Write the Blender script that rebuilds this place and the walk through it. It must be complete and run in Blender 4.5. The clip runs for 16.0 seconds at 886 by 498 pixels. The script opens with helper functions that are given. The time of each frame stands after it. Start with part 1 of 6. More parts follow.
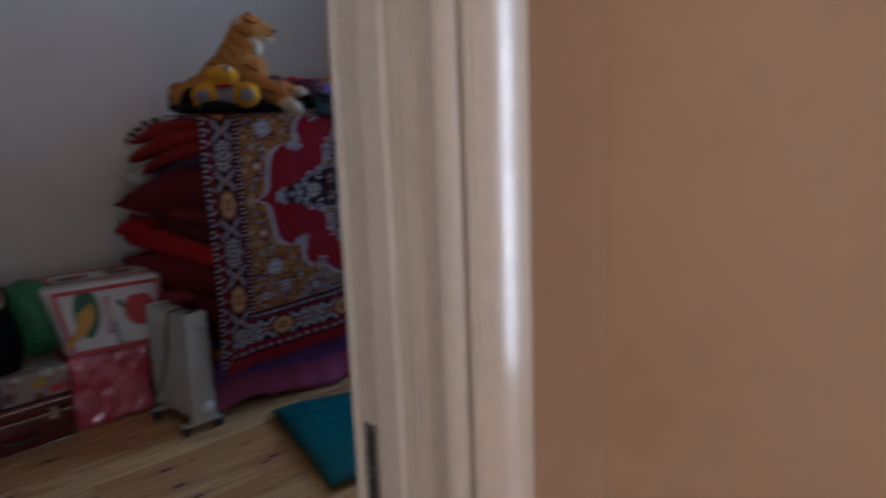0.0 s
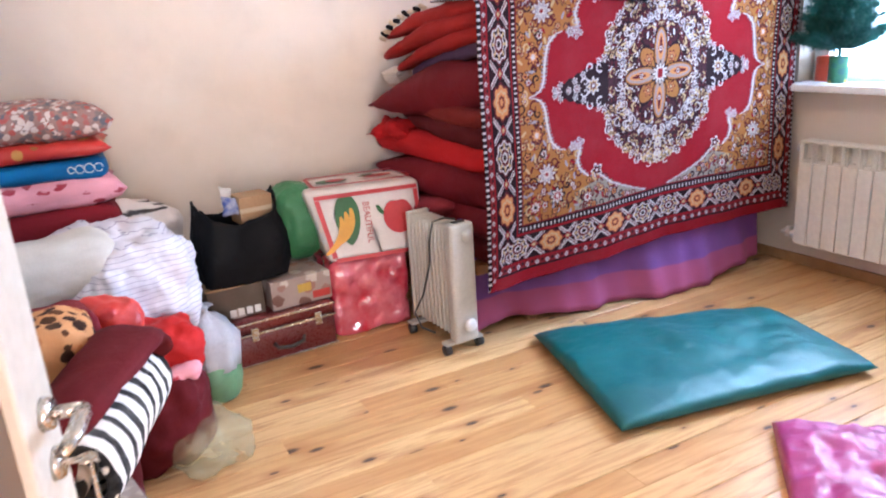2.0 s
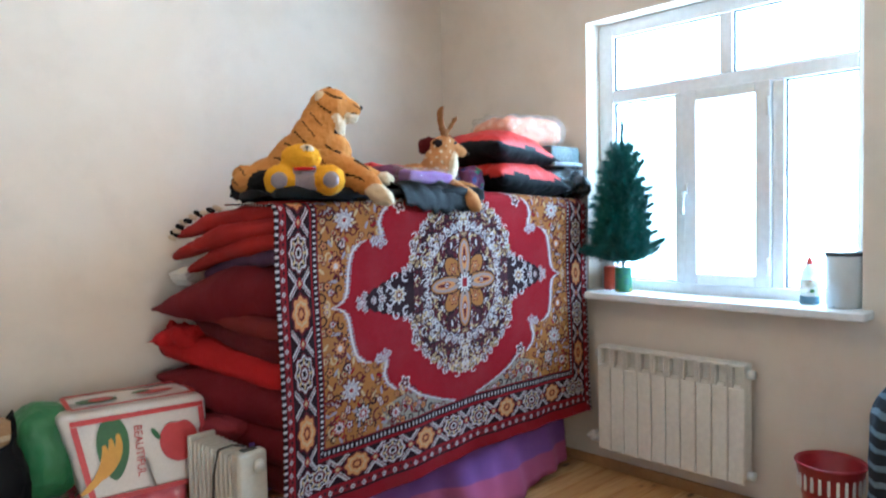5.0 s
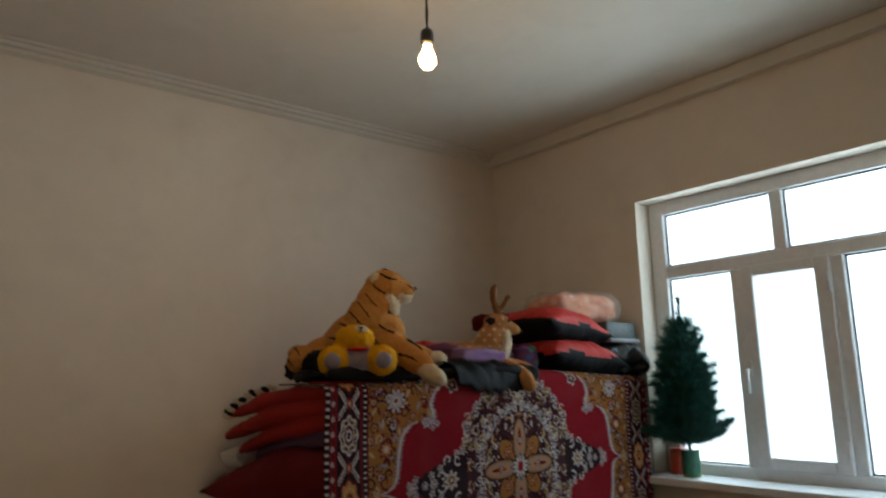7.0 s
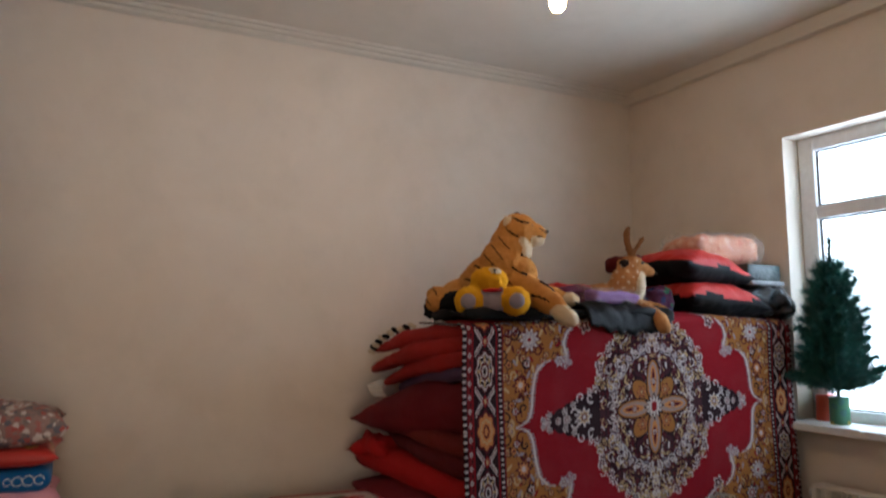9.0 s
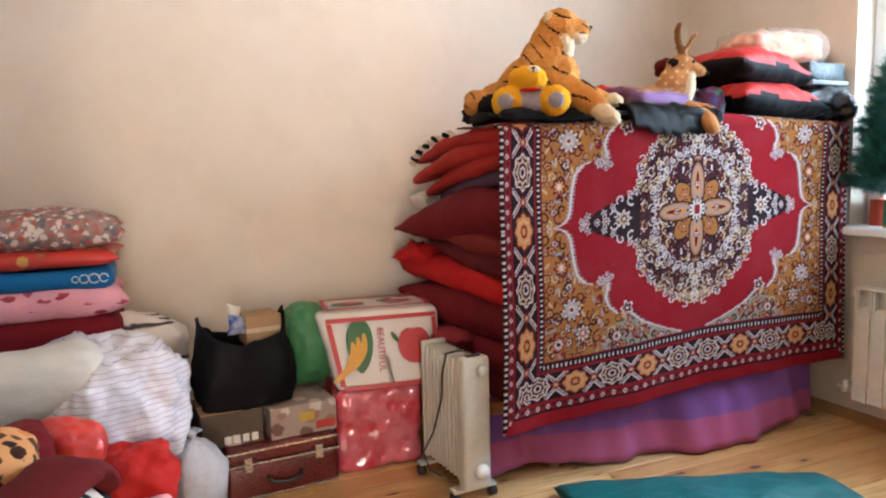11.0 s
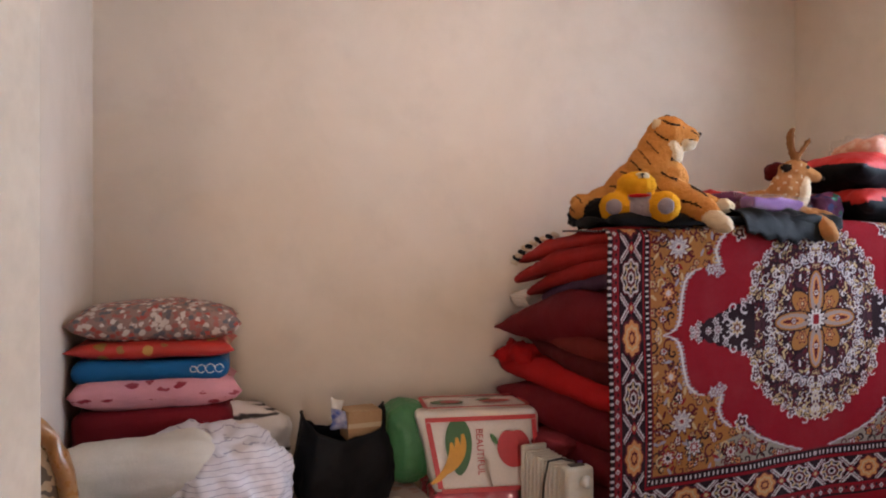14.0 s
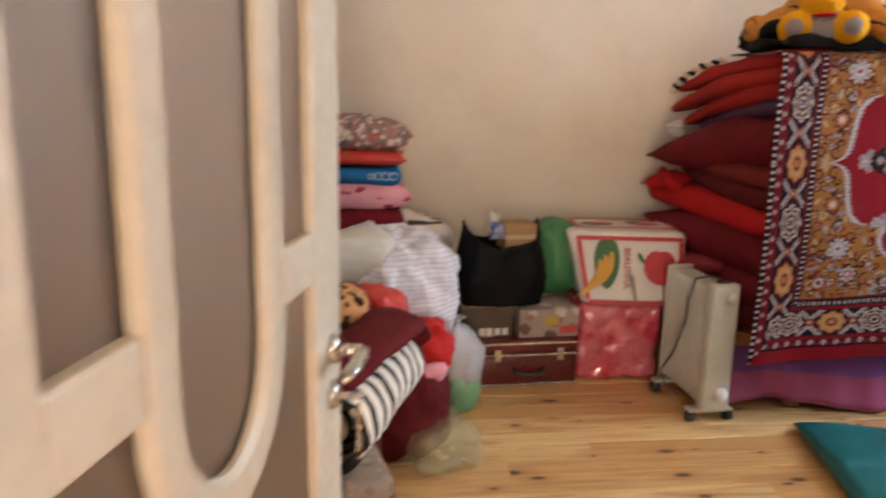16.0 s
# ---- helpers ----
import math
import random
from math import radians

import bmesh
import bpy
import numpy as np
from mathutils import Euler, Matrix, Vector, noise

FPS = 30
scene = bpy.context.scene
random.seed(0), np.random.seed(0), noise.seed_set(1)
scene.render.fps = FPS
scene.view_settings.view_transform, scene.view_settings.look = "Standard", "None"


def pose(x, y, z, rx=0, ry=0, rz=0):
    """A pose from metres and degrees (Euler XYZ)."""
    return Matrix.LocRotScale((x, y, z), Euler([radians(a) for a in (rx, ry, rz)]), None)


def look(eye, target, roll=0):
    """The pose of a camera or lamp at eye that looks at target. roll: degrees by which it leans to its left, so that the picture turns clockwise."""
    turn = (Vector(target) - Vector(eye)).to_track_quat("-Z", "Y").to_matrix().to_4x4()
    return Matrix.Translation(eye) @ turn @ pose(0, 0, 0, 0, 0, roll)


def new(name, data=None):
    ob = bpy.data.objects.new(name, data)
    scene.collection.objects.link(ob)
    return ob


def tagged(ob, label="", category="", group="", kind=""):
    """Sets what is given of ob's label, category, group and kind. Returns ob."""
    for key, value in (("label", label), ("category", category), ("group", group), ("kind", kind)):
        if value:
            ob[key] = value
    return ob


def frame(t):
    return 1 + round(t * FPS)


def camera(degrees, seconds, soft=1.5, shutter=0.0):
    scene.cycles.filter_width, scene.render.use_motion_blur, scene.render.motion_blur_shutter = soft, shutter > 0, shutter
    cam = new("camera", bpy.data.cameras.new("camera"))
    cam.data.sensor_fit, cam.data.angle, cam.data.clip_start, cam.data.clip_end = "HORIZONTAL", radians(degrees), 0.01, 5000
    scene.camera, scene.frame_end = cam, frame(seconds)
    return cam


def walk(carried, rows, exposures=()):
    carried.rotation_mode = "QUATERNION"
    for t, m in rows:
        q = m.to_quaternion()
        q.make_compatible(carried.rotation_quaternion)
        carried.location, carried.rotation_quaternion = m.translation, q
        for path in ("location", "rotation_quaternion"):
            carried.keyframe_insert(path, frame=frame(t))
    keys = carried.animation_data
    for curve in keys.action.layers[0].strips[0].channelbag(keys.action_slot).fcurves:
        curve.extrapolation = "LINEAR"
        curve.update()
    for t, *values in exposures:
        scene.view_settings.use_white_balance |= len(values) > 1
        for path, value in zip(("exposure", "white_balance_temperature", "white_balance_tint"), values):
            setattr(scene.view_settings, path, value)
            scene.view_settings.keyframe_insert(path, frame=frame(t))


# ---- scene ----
cam = camera(63.93, 16.0, soft=2.0, shutter=0.5)
PATH = [
    (0, pose(0.032, -0.095, 1.499, 78.90, 2.10, -43.91)),
    (0.5, pose(-0.024, -0.048, 1.469, 78.13, 2.07, -32.41)),
    (0.7, pose(-0.051, 0.022, 1.451, 77.76, 1.18, -30.90)),
    (1, pose(-0.093, 0.173, 1.417, 76.12, 1.48, -30.69)),
    (1.5, pose(-0.090, 0.348, 1.420, 72.22, 2.20, -29.83)),
    (2, pose(-0.020, 0.490, 1.392, 72.94, 3.67, -28.41)),
    (2.5, pose(0.079, 0.560, 1.394, 74.33, 2.83, -28.73)),
    (3, pose(0.114, 0.639, 1.400, 75.74, 1.53, -34.30)),
    (3.2, pose(0.139, 0.640, 1.399, 76.41, 1.31, -36.60)),
    (5.3, pose(0.161, 0.692, 1.473, 88.85, 1.38, -44.01)),
    (5.5, pose(0.170, 0.679, 1.472, 90.28, 0.80, -43.96)),
    (6, pose(0.170, 0.676, 1.488, 93.96, 0.60, -43.94)),
    (6.5, pose(0.165, 0.682, 1.495, 97.58, 0.76, -42.52)),
    (7, pose(0.166, 0.673, 1.511, 100.66, 1.30, -38.84)),
    (7.5, pose(0.176, 0.663, 1.511, 102.96, 1.97, -33.79)),
    (8, pose(0.155, 0.639, 1.501, 103.96, 1.63, -28.86)),
    (8.5, pose(0.147, 0.629, 1.500, 101.44, 0.89, -27.25)),
    (9, pose(0.125, 0.602, 1.504, 96.18, 0.42, -28.09)),
    (9.2, pose(0.155, 0.591, 1.474, 94.12, 0.64, -27.34)),
    (11.3, pose(0.189, 0.597, 1.368, 82.63, 2.06, -23.03)),
    (11.5, pose(0.154, 0.602, 1.378, 82.85, 2.08, -21.42)),
    (12, pose(0.123, 0.613, 1.397, 85.43, 1.77, -17.57)),
    (12.5, pose(0.118, 0.618, 1.422, 89.86, 1.32, -16.97)),
    (13, pose(0.116, 0.604, 1.433, 91.06, 0.39, -16.98)),
    (13.5, pose(0.112, 0.602, 1.432, 90.50, 0.40, -16.89)),
    (14, pose(0.111, 0.607, 1.426, 90.29, 0.21, -16.87)),
    (14.5, pose(0.101, 0.599, 1.420, 88.87, 0.20, -16.71)),
    (15, pose(0.079, 0.576, 1.389, 84.44, 1.13, -14.94)),
    (15.5, pose(0.045, 0.558, 1.355, 80.43, 0.39, -12.77)),
    (16, pose(-0.074, 0.447, 1.320, 77.86, -1.22, -6.62)),
]
walk(cam, PATH, [
    (0.0, -2.25, 4600, 16), (0.5, -2.05, 4700, 18), (0.8, -0.7, 5100, 20), (1.0, -0.1, 5300, 26), (1.5, 0.62, 5200, 26), (2.0, 0.92, 5300, 22),
    (2.5, 0.92, 5300, 18), (3.0, 1.0, 5300, 18), (5.3, -0.05, 4800, 0), (5.5, -0.28, 4700, -2), (6.0, -0.8, 4700, 0), (6.5, -1.45, 5500, 3),
    (7.0, -1.85, 6600, 8), (8.0, -1.45, 6900, 12), (9.0, -1.05, 6200, 18), (11.3, 0.48, 6000, 16), (12.0, 0.25, 6100, 18), (12.5, 0.0, 6300, 20),
    (14.0, -0.35, 6300, 26), (15.0, -0.22, 6300, 24), (15.5, -0.15, 6400, 20), (16.0, 0.0, 6500, 17)])

# ---- world and light ----
world = bpy.data.worlds.new("overcast_sky")
scene.world = world
world.use_nodes = True
wn = world.node_tree
sky = wn.nodes.new("ShaderNodeTexSky")
sky.sky_type = "NISHITA"
sky.sun_disc = False
sky.sun_elevation = radians(38)
sky.sun_rotation = radians(250)
sky.air_density, sky.dust_density = 1.0, 3.0
wn.links.new(sky.outputs[0], wn.nodes["Background"].inputs[0])
wn.nodes["Background"].inputs[1].default_value = 0.15

sun = new("sun", bpy.data.lights.new("sun", "SUN"))
sun.data.energy, sun.data.angle, sun.data.color = 1.2, radians(14), (1.0, 0.95, 0.88)
sun.matrix_world = look((-6, 2, 8), (0, 0, 0))

daylight = new("window_daylight", bpy.data.lights.new("window_daylight", "AREA"))
daylight.data.shape, daylight.data.size, daylight.data.size_y = "RECTANGLE", 1.34, 1.42
daylight.data.energy, daylight.data.color = 140.0, (0.68, 0.88, 1.0)
daylight.matrix_world = look((3.80, 2.352, 1.755), (2.0, 2.352, 1.70))

# added area lamp behind the camera; gives the door moulding its bright streak
streak_light = new("hall_streak_light", bpy.data.lights.new("hall_streak_light", "AREA"))
streak_light.data.shape, streak_light.data.size, streak_light.data.size_y = "RECTANGLE", 0.34, 2.10
streak_light.data.energy, streak_light.data.color = 78.0, (1.0, 0.88, 0.70)
streak_light.matrix_world = look((-0.30, -2.24, 1.17), (-0.30, 0.0, 1.17))

# ---- materials ----
def nodes_of(name):
    m = bpy.data.materials.new(name)
    m.use_nodes = True
    t = m.node_tree
    return m, t, t.nodes["Principled BSDF"]


def add(t, kind, **inputs):
    n = t.nodes.new(kind)
    for k, v in inputs.items():
        n.inputs[k.replace("_", " ")].default_value = v
    return n


def mix(t, fac, a, b, blend="MIX"):
    n = t.nodes.new("ShaderNodeMix")
    n.data_type, n.blend_type = "RGBA", blend
    for k, v in ((0, fac), (6, a), (7, b)):
        if isinstance(v, (int, float)):
            n.inputs[k].default_value = v
        elif isinstance(v, tuple):
            n.inputs[k].default_value = (*v, 1)[:4]
        else:
            t.links.new(v, n.inputs[k])
    return n.outputs[2]


def ramp(t, src, lo, hi, a=0.0, b=1.0):
    n = t.nodes.new("ShaderNodeMapRange")
    n.inputs[1].default_value, n.inputs[2].default_value = lo, hi
    n.inputs[3].default_value, n.inputs[4].default_value = a, b
    t.links.new(src, n.inputs[0])
    return n.outputs[0]


def coords(t, scale=(1, 1, 1), shift=False):
    c = t.nodes.new("ShaderNodeTexCoord")
    m = t.nodes.new("ShaderNodeMapping")
    m.inputs[3].default_value = scale
    t.links.new(c.outputs["Object"], m.inputs[0])
    if shift:
        o = t.nodes.new("ShaderNodeObjectInfo")
        v = t.nodes.new("ShaderNodeVectorMath")
        v.operation = "SCALE"
        v.inputs[0].default_value = (37.0, 17.0, 11.0)
        t.links.new(o.outputs["Random"], v.inputs["Scale"])
        t.links.new(v.outputs[0], m.inputs[1])
    return m.outputs[0]


def noise_tex(t, vec, scale, detail=4.0, rough=0.55, dist=0.0):
    n = add(t, "ShaderNodeTexNoise", Scale=scale, Detail=detail, Roughness=rough, Distortion=dist)
    t.links.new(vec, n.inputs["Vector"])
    return n.outputs[0]


def relief(t, bsdf, height, strength, distance=0.01):
    b = t.nodes.new("ShaderNodeBump")
    b.inputs["Strength"].default_value, b.inputs["Distance"].default_value = strength, distance
    t.links.new(height, b.inputs["Height"])
    t.links.new(b.outputs[0], bsdf.inputs["Normal"])


def surface(name, c1, c2, rough=0.6, scale=3.0, fine=60.0, bump=0.15, distance=0.003, metal=0.0, sheen=0.0, coat=0.0, shift=False):
    """Two tones at two scales, with fine relief."""
    m, t, p = nodes_of(name)
    v = coords(t, shift=shift)
    big, small = noise_tex(t, v, scale), noise_tex(t, v, fine, 2.0)
    col = mix(t, ramp(t, big, 0.35, 0.65), c1, c2)
    col = mix(t, ramp(t, small, 0.3, 0.7, 0.0, 0.22), col, tuple(0.6 * x for x in c2))
    t.links.new(col, p.inputs["Base Color"])
    t.links.new(ramp(t, small, 0.3, 0.7, rough - 0.06, min(1, rough + 0.06)), p.inputs["Roughness"])
    p.inputs["Metallic"].default_value = metal
    p.inputs["Sheen Weight"].default_value = sheen
    p.inputs["Coat Weight"].default_value = coat
    if bump:
        relief(t, p, small, bump, distance)
    return m


def pale(c, k=0.8):
    return tuple(x * k for x in c)


def fabric(name, c, rough=0.8, sheen=0.0, wrinkle=9.0, bump=0.5):
    """Woven cloth: soft creases, a fine weave, slightly uneven dye."""
    m, t, p = nodes_of(name)
    v = coords(t, shift=True)
    crease, dye, weave = noise_tex(t, v, wrinkle, 5.0, 0.6, 0.6), noise_tex(t, v, 2.5), noise_tex(t, v, 300.0, 1.0)
    col = mix(t, ramp(t, dye, 0.3, 0.7), c, pale(c, 0.72))
    col = mix(t, ramp(t, weave, 0.3, 0.7, 0.0, 0.25), col, pale(c, 0.5))
    t.links.new(col, p.inputs["Base Color"])
    p.inputs["Roughness"].default_value = rough
    p.inputs["Specular IOR Level"].default_value = 0.5 if rough < 0.5 else 0.15
    p.inputs["Sheen Weight"].default_value = sheen
    both = t.nodes.new("ShaderNodeMath")
    both.operation = "MULTIPLY_ADD"
    t.links.new(weave, both.inputs[0])
    both.inputs[1].default_value = 0.06
    t.links.new(crease, both.inputs[2])
    relief(t, p, both.outputs[0], bump, 0.012)
    return m


def plaster(name, c1, c2, rough=0.85):
    """Painted plaster with trowel waves and faint cloudy stains."""
    m, t, p = nodes_of(name)
    v = coords(t)
    cloud, stain, grain = noise_tex(t, v, 1.1, 5.0, 0.6, 0.4), noise_tex(t, v, 4.0, 6.0, 0.65), noise_tex(t, v, 90.0, 3.0)
    col = mix(t, ramp(t, cloud, 0.38, 0.62), c1, c2)
    col = mix(t, ramp(t, stain, 0.50, 0.72, 0.0, 0.30), col, pale(c2, 0.82))
    t.links.new(col, p.inputs["Base Color"])
    p.inputs["Roughness"].default_value = rough
    h = mix(t, 0.25, stain, grain)
    relief(t, p, h, 0.12, 0.008)
    return m


def pine(name):
    """Knotty varnished pine: each board has its own tone, grain along x."""
    m, t, p = nodes_of(name)
    v = coords(t, (1, 1, 1), shift=True)
    info = t.nodes.new("ShaderNodeObjectInfo")
    g = t.nodes.new("ShaderNodeMapping")
    g.inputs[3].default_value = (1.1, 16.0, 4.0)
    t.links.new(v, g.inputs[0])
    grain = noise_tex(t, g.outputs[0], 2.2, 6.0, 0.6, 1.2)
    fine = noise_tex(t, g.outputs[0], 14.0, 3.0)
    tone = mix(t, ramp(t, info.outputs["Random"], 0.0, 1.0), (0.70, 0.46, 0.21), (0.50, 0.26, 0.09))
    col = mix(t, ramp(t, grain, 0.46, 0.66, 0.0, 0.85), tone, (0.40, 0.19, 0.06))
    col = mix(t, ramp(t, fine, 0.4, 0.75, 0.0, 0.3), col, (0.42, 0.22, 0.08))
    k = t.nodes.new("ShaderNodeMapping")
    k.inputs[3].default_value = (2.3, 5.5, 1.0)
    t.links.new(v, k.inputs[0])
    vo = add(t, "ShaderNodeTexVoronoi", Scale=1.0, Randomness=1.0)
    vo.voronoi_dimensions = "2D"
    t.links.new(k.outputs[0], vo.inputs["Vector"])
    pick = t.nodes.new("ShaderNodeSeparateColor")
    t.links.new(vo.outputs["Color"], pick.inputs[0])
    size = ramp(t, pick.outputs[0], 0.0, 1.0, 0.35, 1.5)
    far = t.nodes.new("ShaderNodeMath")
    far.operation = "DIVIDE"
    t.links.new(vo.outputs["Distance"], far.inputs[0])
    t.links.new(size, far.inputs[1])
    halo, knot = ramp(t, far.outputs[0], 0.24, 0.05), ramp(t, far.outputs[0], 0.075, 0.035)
    col = mix(t, ramp(t, halo, 0.0, 1.0, 0.0, 0.6), col, (0.34, 0.13, 0.04))
    flame = noise_tex(t, g.outputs[0], 0.9, 3.0, 0.5, 0.6)
    col = mix(t, ramp(t, flame, 0.56, 0.68, 0.0, 0.65), col, (0.36, 0.15, 0.045))
    col = mix(t, knot, col, (0.05, 0.018, 0.008))
    t.links.new(col, p.inputs["Base Color"])
    t.links.new(ramp(t, fine, 0.3, 0.7, 0.28, 0.42), p.inputs["Roughness"])
    p.inputs["Coat Weight"].default_value = 0.15
    relief(t, p, grain, 0.06, 0.003)
    return m


def voronoi_print(name, ground, colors, scale, size=0.42, rough=0.8, stretch=(1, 1, 1), swirl=0.5):
    """Printed cloth: irregular motifs of several colours on a ground."""
    m, t, p = nodes_of(name)
    v = coords(t, stretch)
    warp = noise_tex(t, v, scale * 1.7, 3.0)
    w = t.nodes.new("ShaderNodeVectorMath")
    w.operation = "MULTIPLY_ADD"
    t.links.new(warp, w.inputs[0])
    w.inputs[1].default_value = (swirl / scale,) * 3
    t.links.new(v, w.inputs[2])
    vo = add(t, "ShaderNodeTexVoronoi", Scale=scale)
    t.links.new(w.outputs[0], vo.inputs["Vector"])
    pick = t.nodes.new("ShaderNodeSeparateColor")
    t.links.new(vo.outputs["Color"], pick.inputs[0])
    cr = t.nodes.new("ShaderNodeValToRGB")
    cr.color_ramp.interpolation = "CONSTANT"
    n = len(colors)
    while len(cr.color_ramp.elements) < n:
        cr.color_ramp.elements.new(0.5)
    for i, c in enumerate(colors):
        cr.color_ramp.elements[i].position = i / n
        cr.color_ramp.elements[i].color = (*c, 1)
    t.links.new(pick.outputs[0], cr.inputs[0])
    col = mix(t, ramp(t, vo.outputs["Distance"], size, size - 0.05), ground, cr.outputs[0])
    shade = noise_tex(t, v, 12.0, 4.0)
    col = mix(t, ramp(t, shade, 0.35, 0.7, 0.0, 0.25), col, pale(ground, 0.6))
    t.links.new(col, p.inputs["Base Color"])
    p.inputs["Roughness"].default_value = rough
    p.inputs["Specular IOR Level"].default_value = 0.5 if rough < 0.5 else 0.15
    relief(t, p, shade, 0.5, 0.012)
    return m


def banded(name, ground, line, scale, width, axis="Z", warp=1.5, rough=0.8, wscale=2.0, crease=0.5):
    """Cloth with woven or printed stripes that follow its creases."""
    m, t, p = nodes_of(name)
    v = coords(t)
    w = add(t, "ShaderNodeTexWave", Scale=scale, Distortion=warp, Detail=2.0)
    w.inputs["Detail Scale"].default_value = wscale
    w.bands_direction = axis
    t.links.new(v, w.inputs["Vector"])
    col = mix(t, ramp(t, w.outputs["Fac"], width, width + 0.03), line, ground)
    shade = noise_tex(t, v, 11.0, 5.0, 0.6, 0.5)
    col = mix(t, ramp(t, shade, 0.4, 0.7, 0.0, 0.5 * crease), col, pale(ground, 0.65))
    t.links.new(col, p.inputs["Base Color"])
    p.inputs["Roughness"].default_value = rough
    p.inputs["Specular IOR Level"].default_value = 0.5 if rough < 0.5 else 0.15
    relief(t, p, shade, crease, 0.012)
    return m


def film_wrap(name, c, rough=0.18, alpha=0.5):
    """Thin crinkled plastic film."""
    m, t, p = nodes_of(name)
    v = coords(t)
    cr = noise_tex(t, v, 16.0, 6.0, 0.65, 1.2)
    t.links.new(mix(t, ramp(t, cr, 0.3, 0.7), c, pale(c, 0.8)), p.inputs["Base Color"])
    p.inputs["Roughness"].default_value = rough
    p.inputs["Alpha"].default_value = alpha
    relief(t, p, cr, 0.8, 0.012)
    return m


def painted(name):
    """Colours laid down on the mesh itself (woven pile or print)."""
    m, t, p = nodes_of(name)
    a = t.nodes.new("ShaderNodeVertexColor")
    a.layer_name = "dye"
    v = coords(t)
    pile, worn = noise_tex(t, v, 420.0, 2.0), noise_tex(t, v, 5.0, 4.0)
    col = mix(t, ramp(t, pile, 0.3, 0.7, 0.0, 0.35), a.outputs[0], (0.02, 0.01, 0.012))
    col = mix(t, ramp(t, worn, 0.45, 0.8, 0.0, 0.05), col, (0.30, 0.22, 0.2))
    t.links.new(col, p.inputs["Base Color"])
    p.inputs["Roughness"].default_value = 0.9
    p.inputs["Specular IOR Level"].default_value = 0.08
    relief(t, p, pile, 0.5, 0.003)
    return m


def glass(name, c=(1, 1, 1), rough=0.0):
    m, t, p = nodes_of(name)
    p.inputs["Base Color"].default_value = (*c, 1)
    p.inputs["Transmission Weight"].default_value = 1.0
    p.inputs["Roughness"].default_value = rough
    p.inputs["IOR"].default_value = 1.45
    return m


def glow(name, c, strength):
    m, t, p = nodes_of(name)
    p.inputs["Base Color"].default_value = (*c, 1)
    p.inputs["Emission Color"].default_value = (*c, 1)
    p.inputs["Emission Strength"].default_value = strength
    return m


def fur(name, c1, c2, fine=180.0):
    m = surface(name, c1, c2, 0.95, 6.0, fine, 0.9, 0.008)
    m.node_tree.nodes["Principled BSDF"].inputs["Specular IOR Level"].default_value = 0.1
    return m


M_WALL = plaster("peach_plaster", (0.72, 0.64, 0.55), (0.67, 0.585, 0.49))
M_CEIL = plaster("ceiling_paint", (0.66, 0.61, 0.53), (0.62, 0.57, 0.49))
M_HALL = plaster("hall_plaster", (0.58, 0.42, 0.26), (0.52, 0.36, 0.21))
M_TRIM = surface("cream_gloss_paint", (0.78, 0.72, 0.60), (0.72, 0.65, 0.52), 0.32, 2.0, 40.0, 0.08)
# cream of the door leaf, darker than that of the frame
M_DOOR = surface("darker_cream_door_paint", (0.57, 0.52, 0.43), (0.51, 0.46, 0.37), 0.36, 2.0, 40.0, 0.08)
M_BEAD = surface("glossy_cream_moulding", (0.78, 0.72, 0.60), (0.74, 0.67, 0.54), 0.17, 2.0, 30.0, 0.01, coat=1.0)
M_BEAD.node_tree.nodes["Principled BSDF"].inputs["Coat Roughness"].default_value = 0.16
M_BEAD.node_tree.nodes["Principled BSDF"].inputs["Specular IOR Level"].default_value = 0.9
M_PVC = surface("white_pvc", (0.82, 0.83, 0.84), (0.78, 0.80, 0.82), 0.35, 2.0, 30.0, 0.03)
M_PINE = pine("knotty_pine")
M_SKIRT = surface("varnished_skirting_pine", (0.44, 0.26, 0.12), (0.34, 0.18, 0.07), 0.4, 6.0, 50.0, 0.1)
M_RAD = surface("cream_radiator_enamel", (0.78, 0.74, 0.66), (0.74, 0.70, 0.62), 0.35, 3.0, 40.0, 0.03)
# near-black for gasket rubber, and for shade painted in place of open slots
M_DARK = surface("gasket_and_slot_shade", (0.06, 0.055, 0.05), (0.04, 0.04, 0.04), 0.7)
M_PANE = glass("clear_pane")
M_FROST = glass("brown_frosted_glass", (0.62, 0.47, 0.36), 0.45)
M_CHROME = surface("brushed_steel", (0.62, 0.60, 0.56), (0.55, 0.53, 0.5), 0.25, 8.0, 120.0, 0.05, metal=1.0)
M_BLACK = surface("black_plastic", (0.02, 0.02, 0.022), (0.03, 0.03, 0.03), 0.45, 6.0, 80.0, 0.1)
M_HEAT = surface("grey_beige_enamel", (0.50, 0.48, 0.42), (0.46, 0.44, 0.385), 0.38, 4.0, 60.0, 0.04)
M_WHITEP = surface("white_plastic", (0.75, 0.75, 0.74), (0.70, 0.70, 0.69), 0.4, 4.0, 60.0, 0.03)
M_RUG = painted("woven_rug_pile")
M_PRINT = painted("printed_plastic_weave")
M_TEAL = fabric("teal_satin", (0.006, 0.135, 0.15), 0.46, 0.0, 5.0, 0.6)
M_MAGENTA = voronoi_print("magenta_brocade", (0.34, 0.05, 0.17), [(0.38, 0.08, 0.21), (0.31, 0.035, 0.14)], 16.0, 0.5, 0.42)
M_RED = fabric("red_velvet", (0.40, 0.022, 0.018), 0.85, 0.0)
M_REDB = fabric("bright_red_cotton", (0.50, 0.012, 0.012), 0.8, 0.0)
M_MAROON = fabric("maroon_satin", (0.17, 0.008, 0.014), 0.75, 0.0)
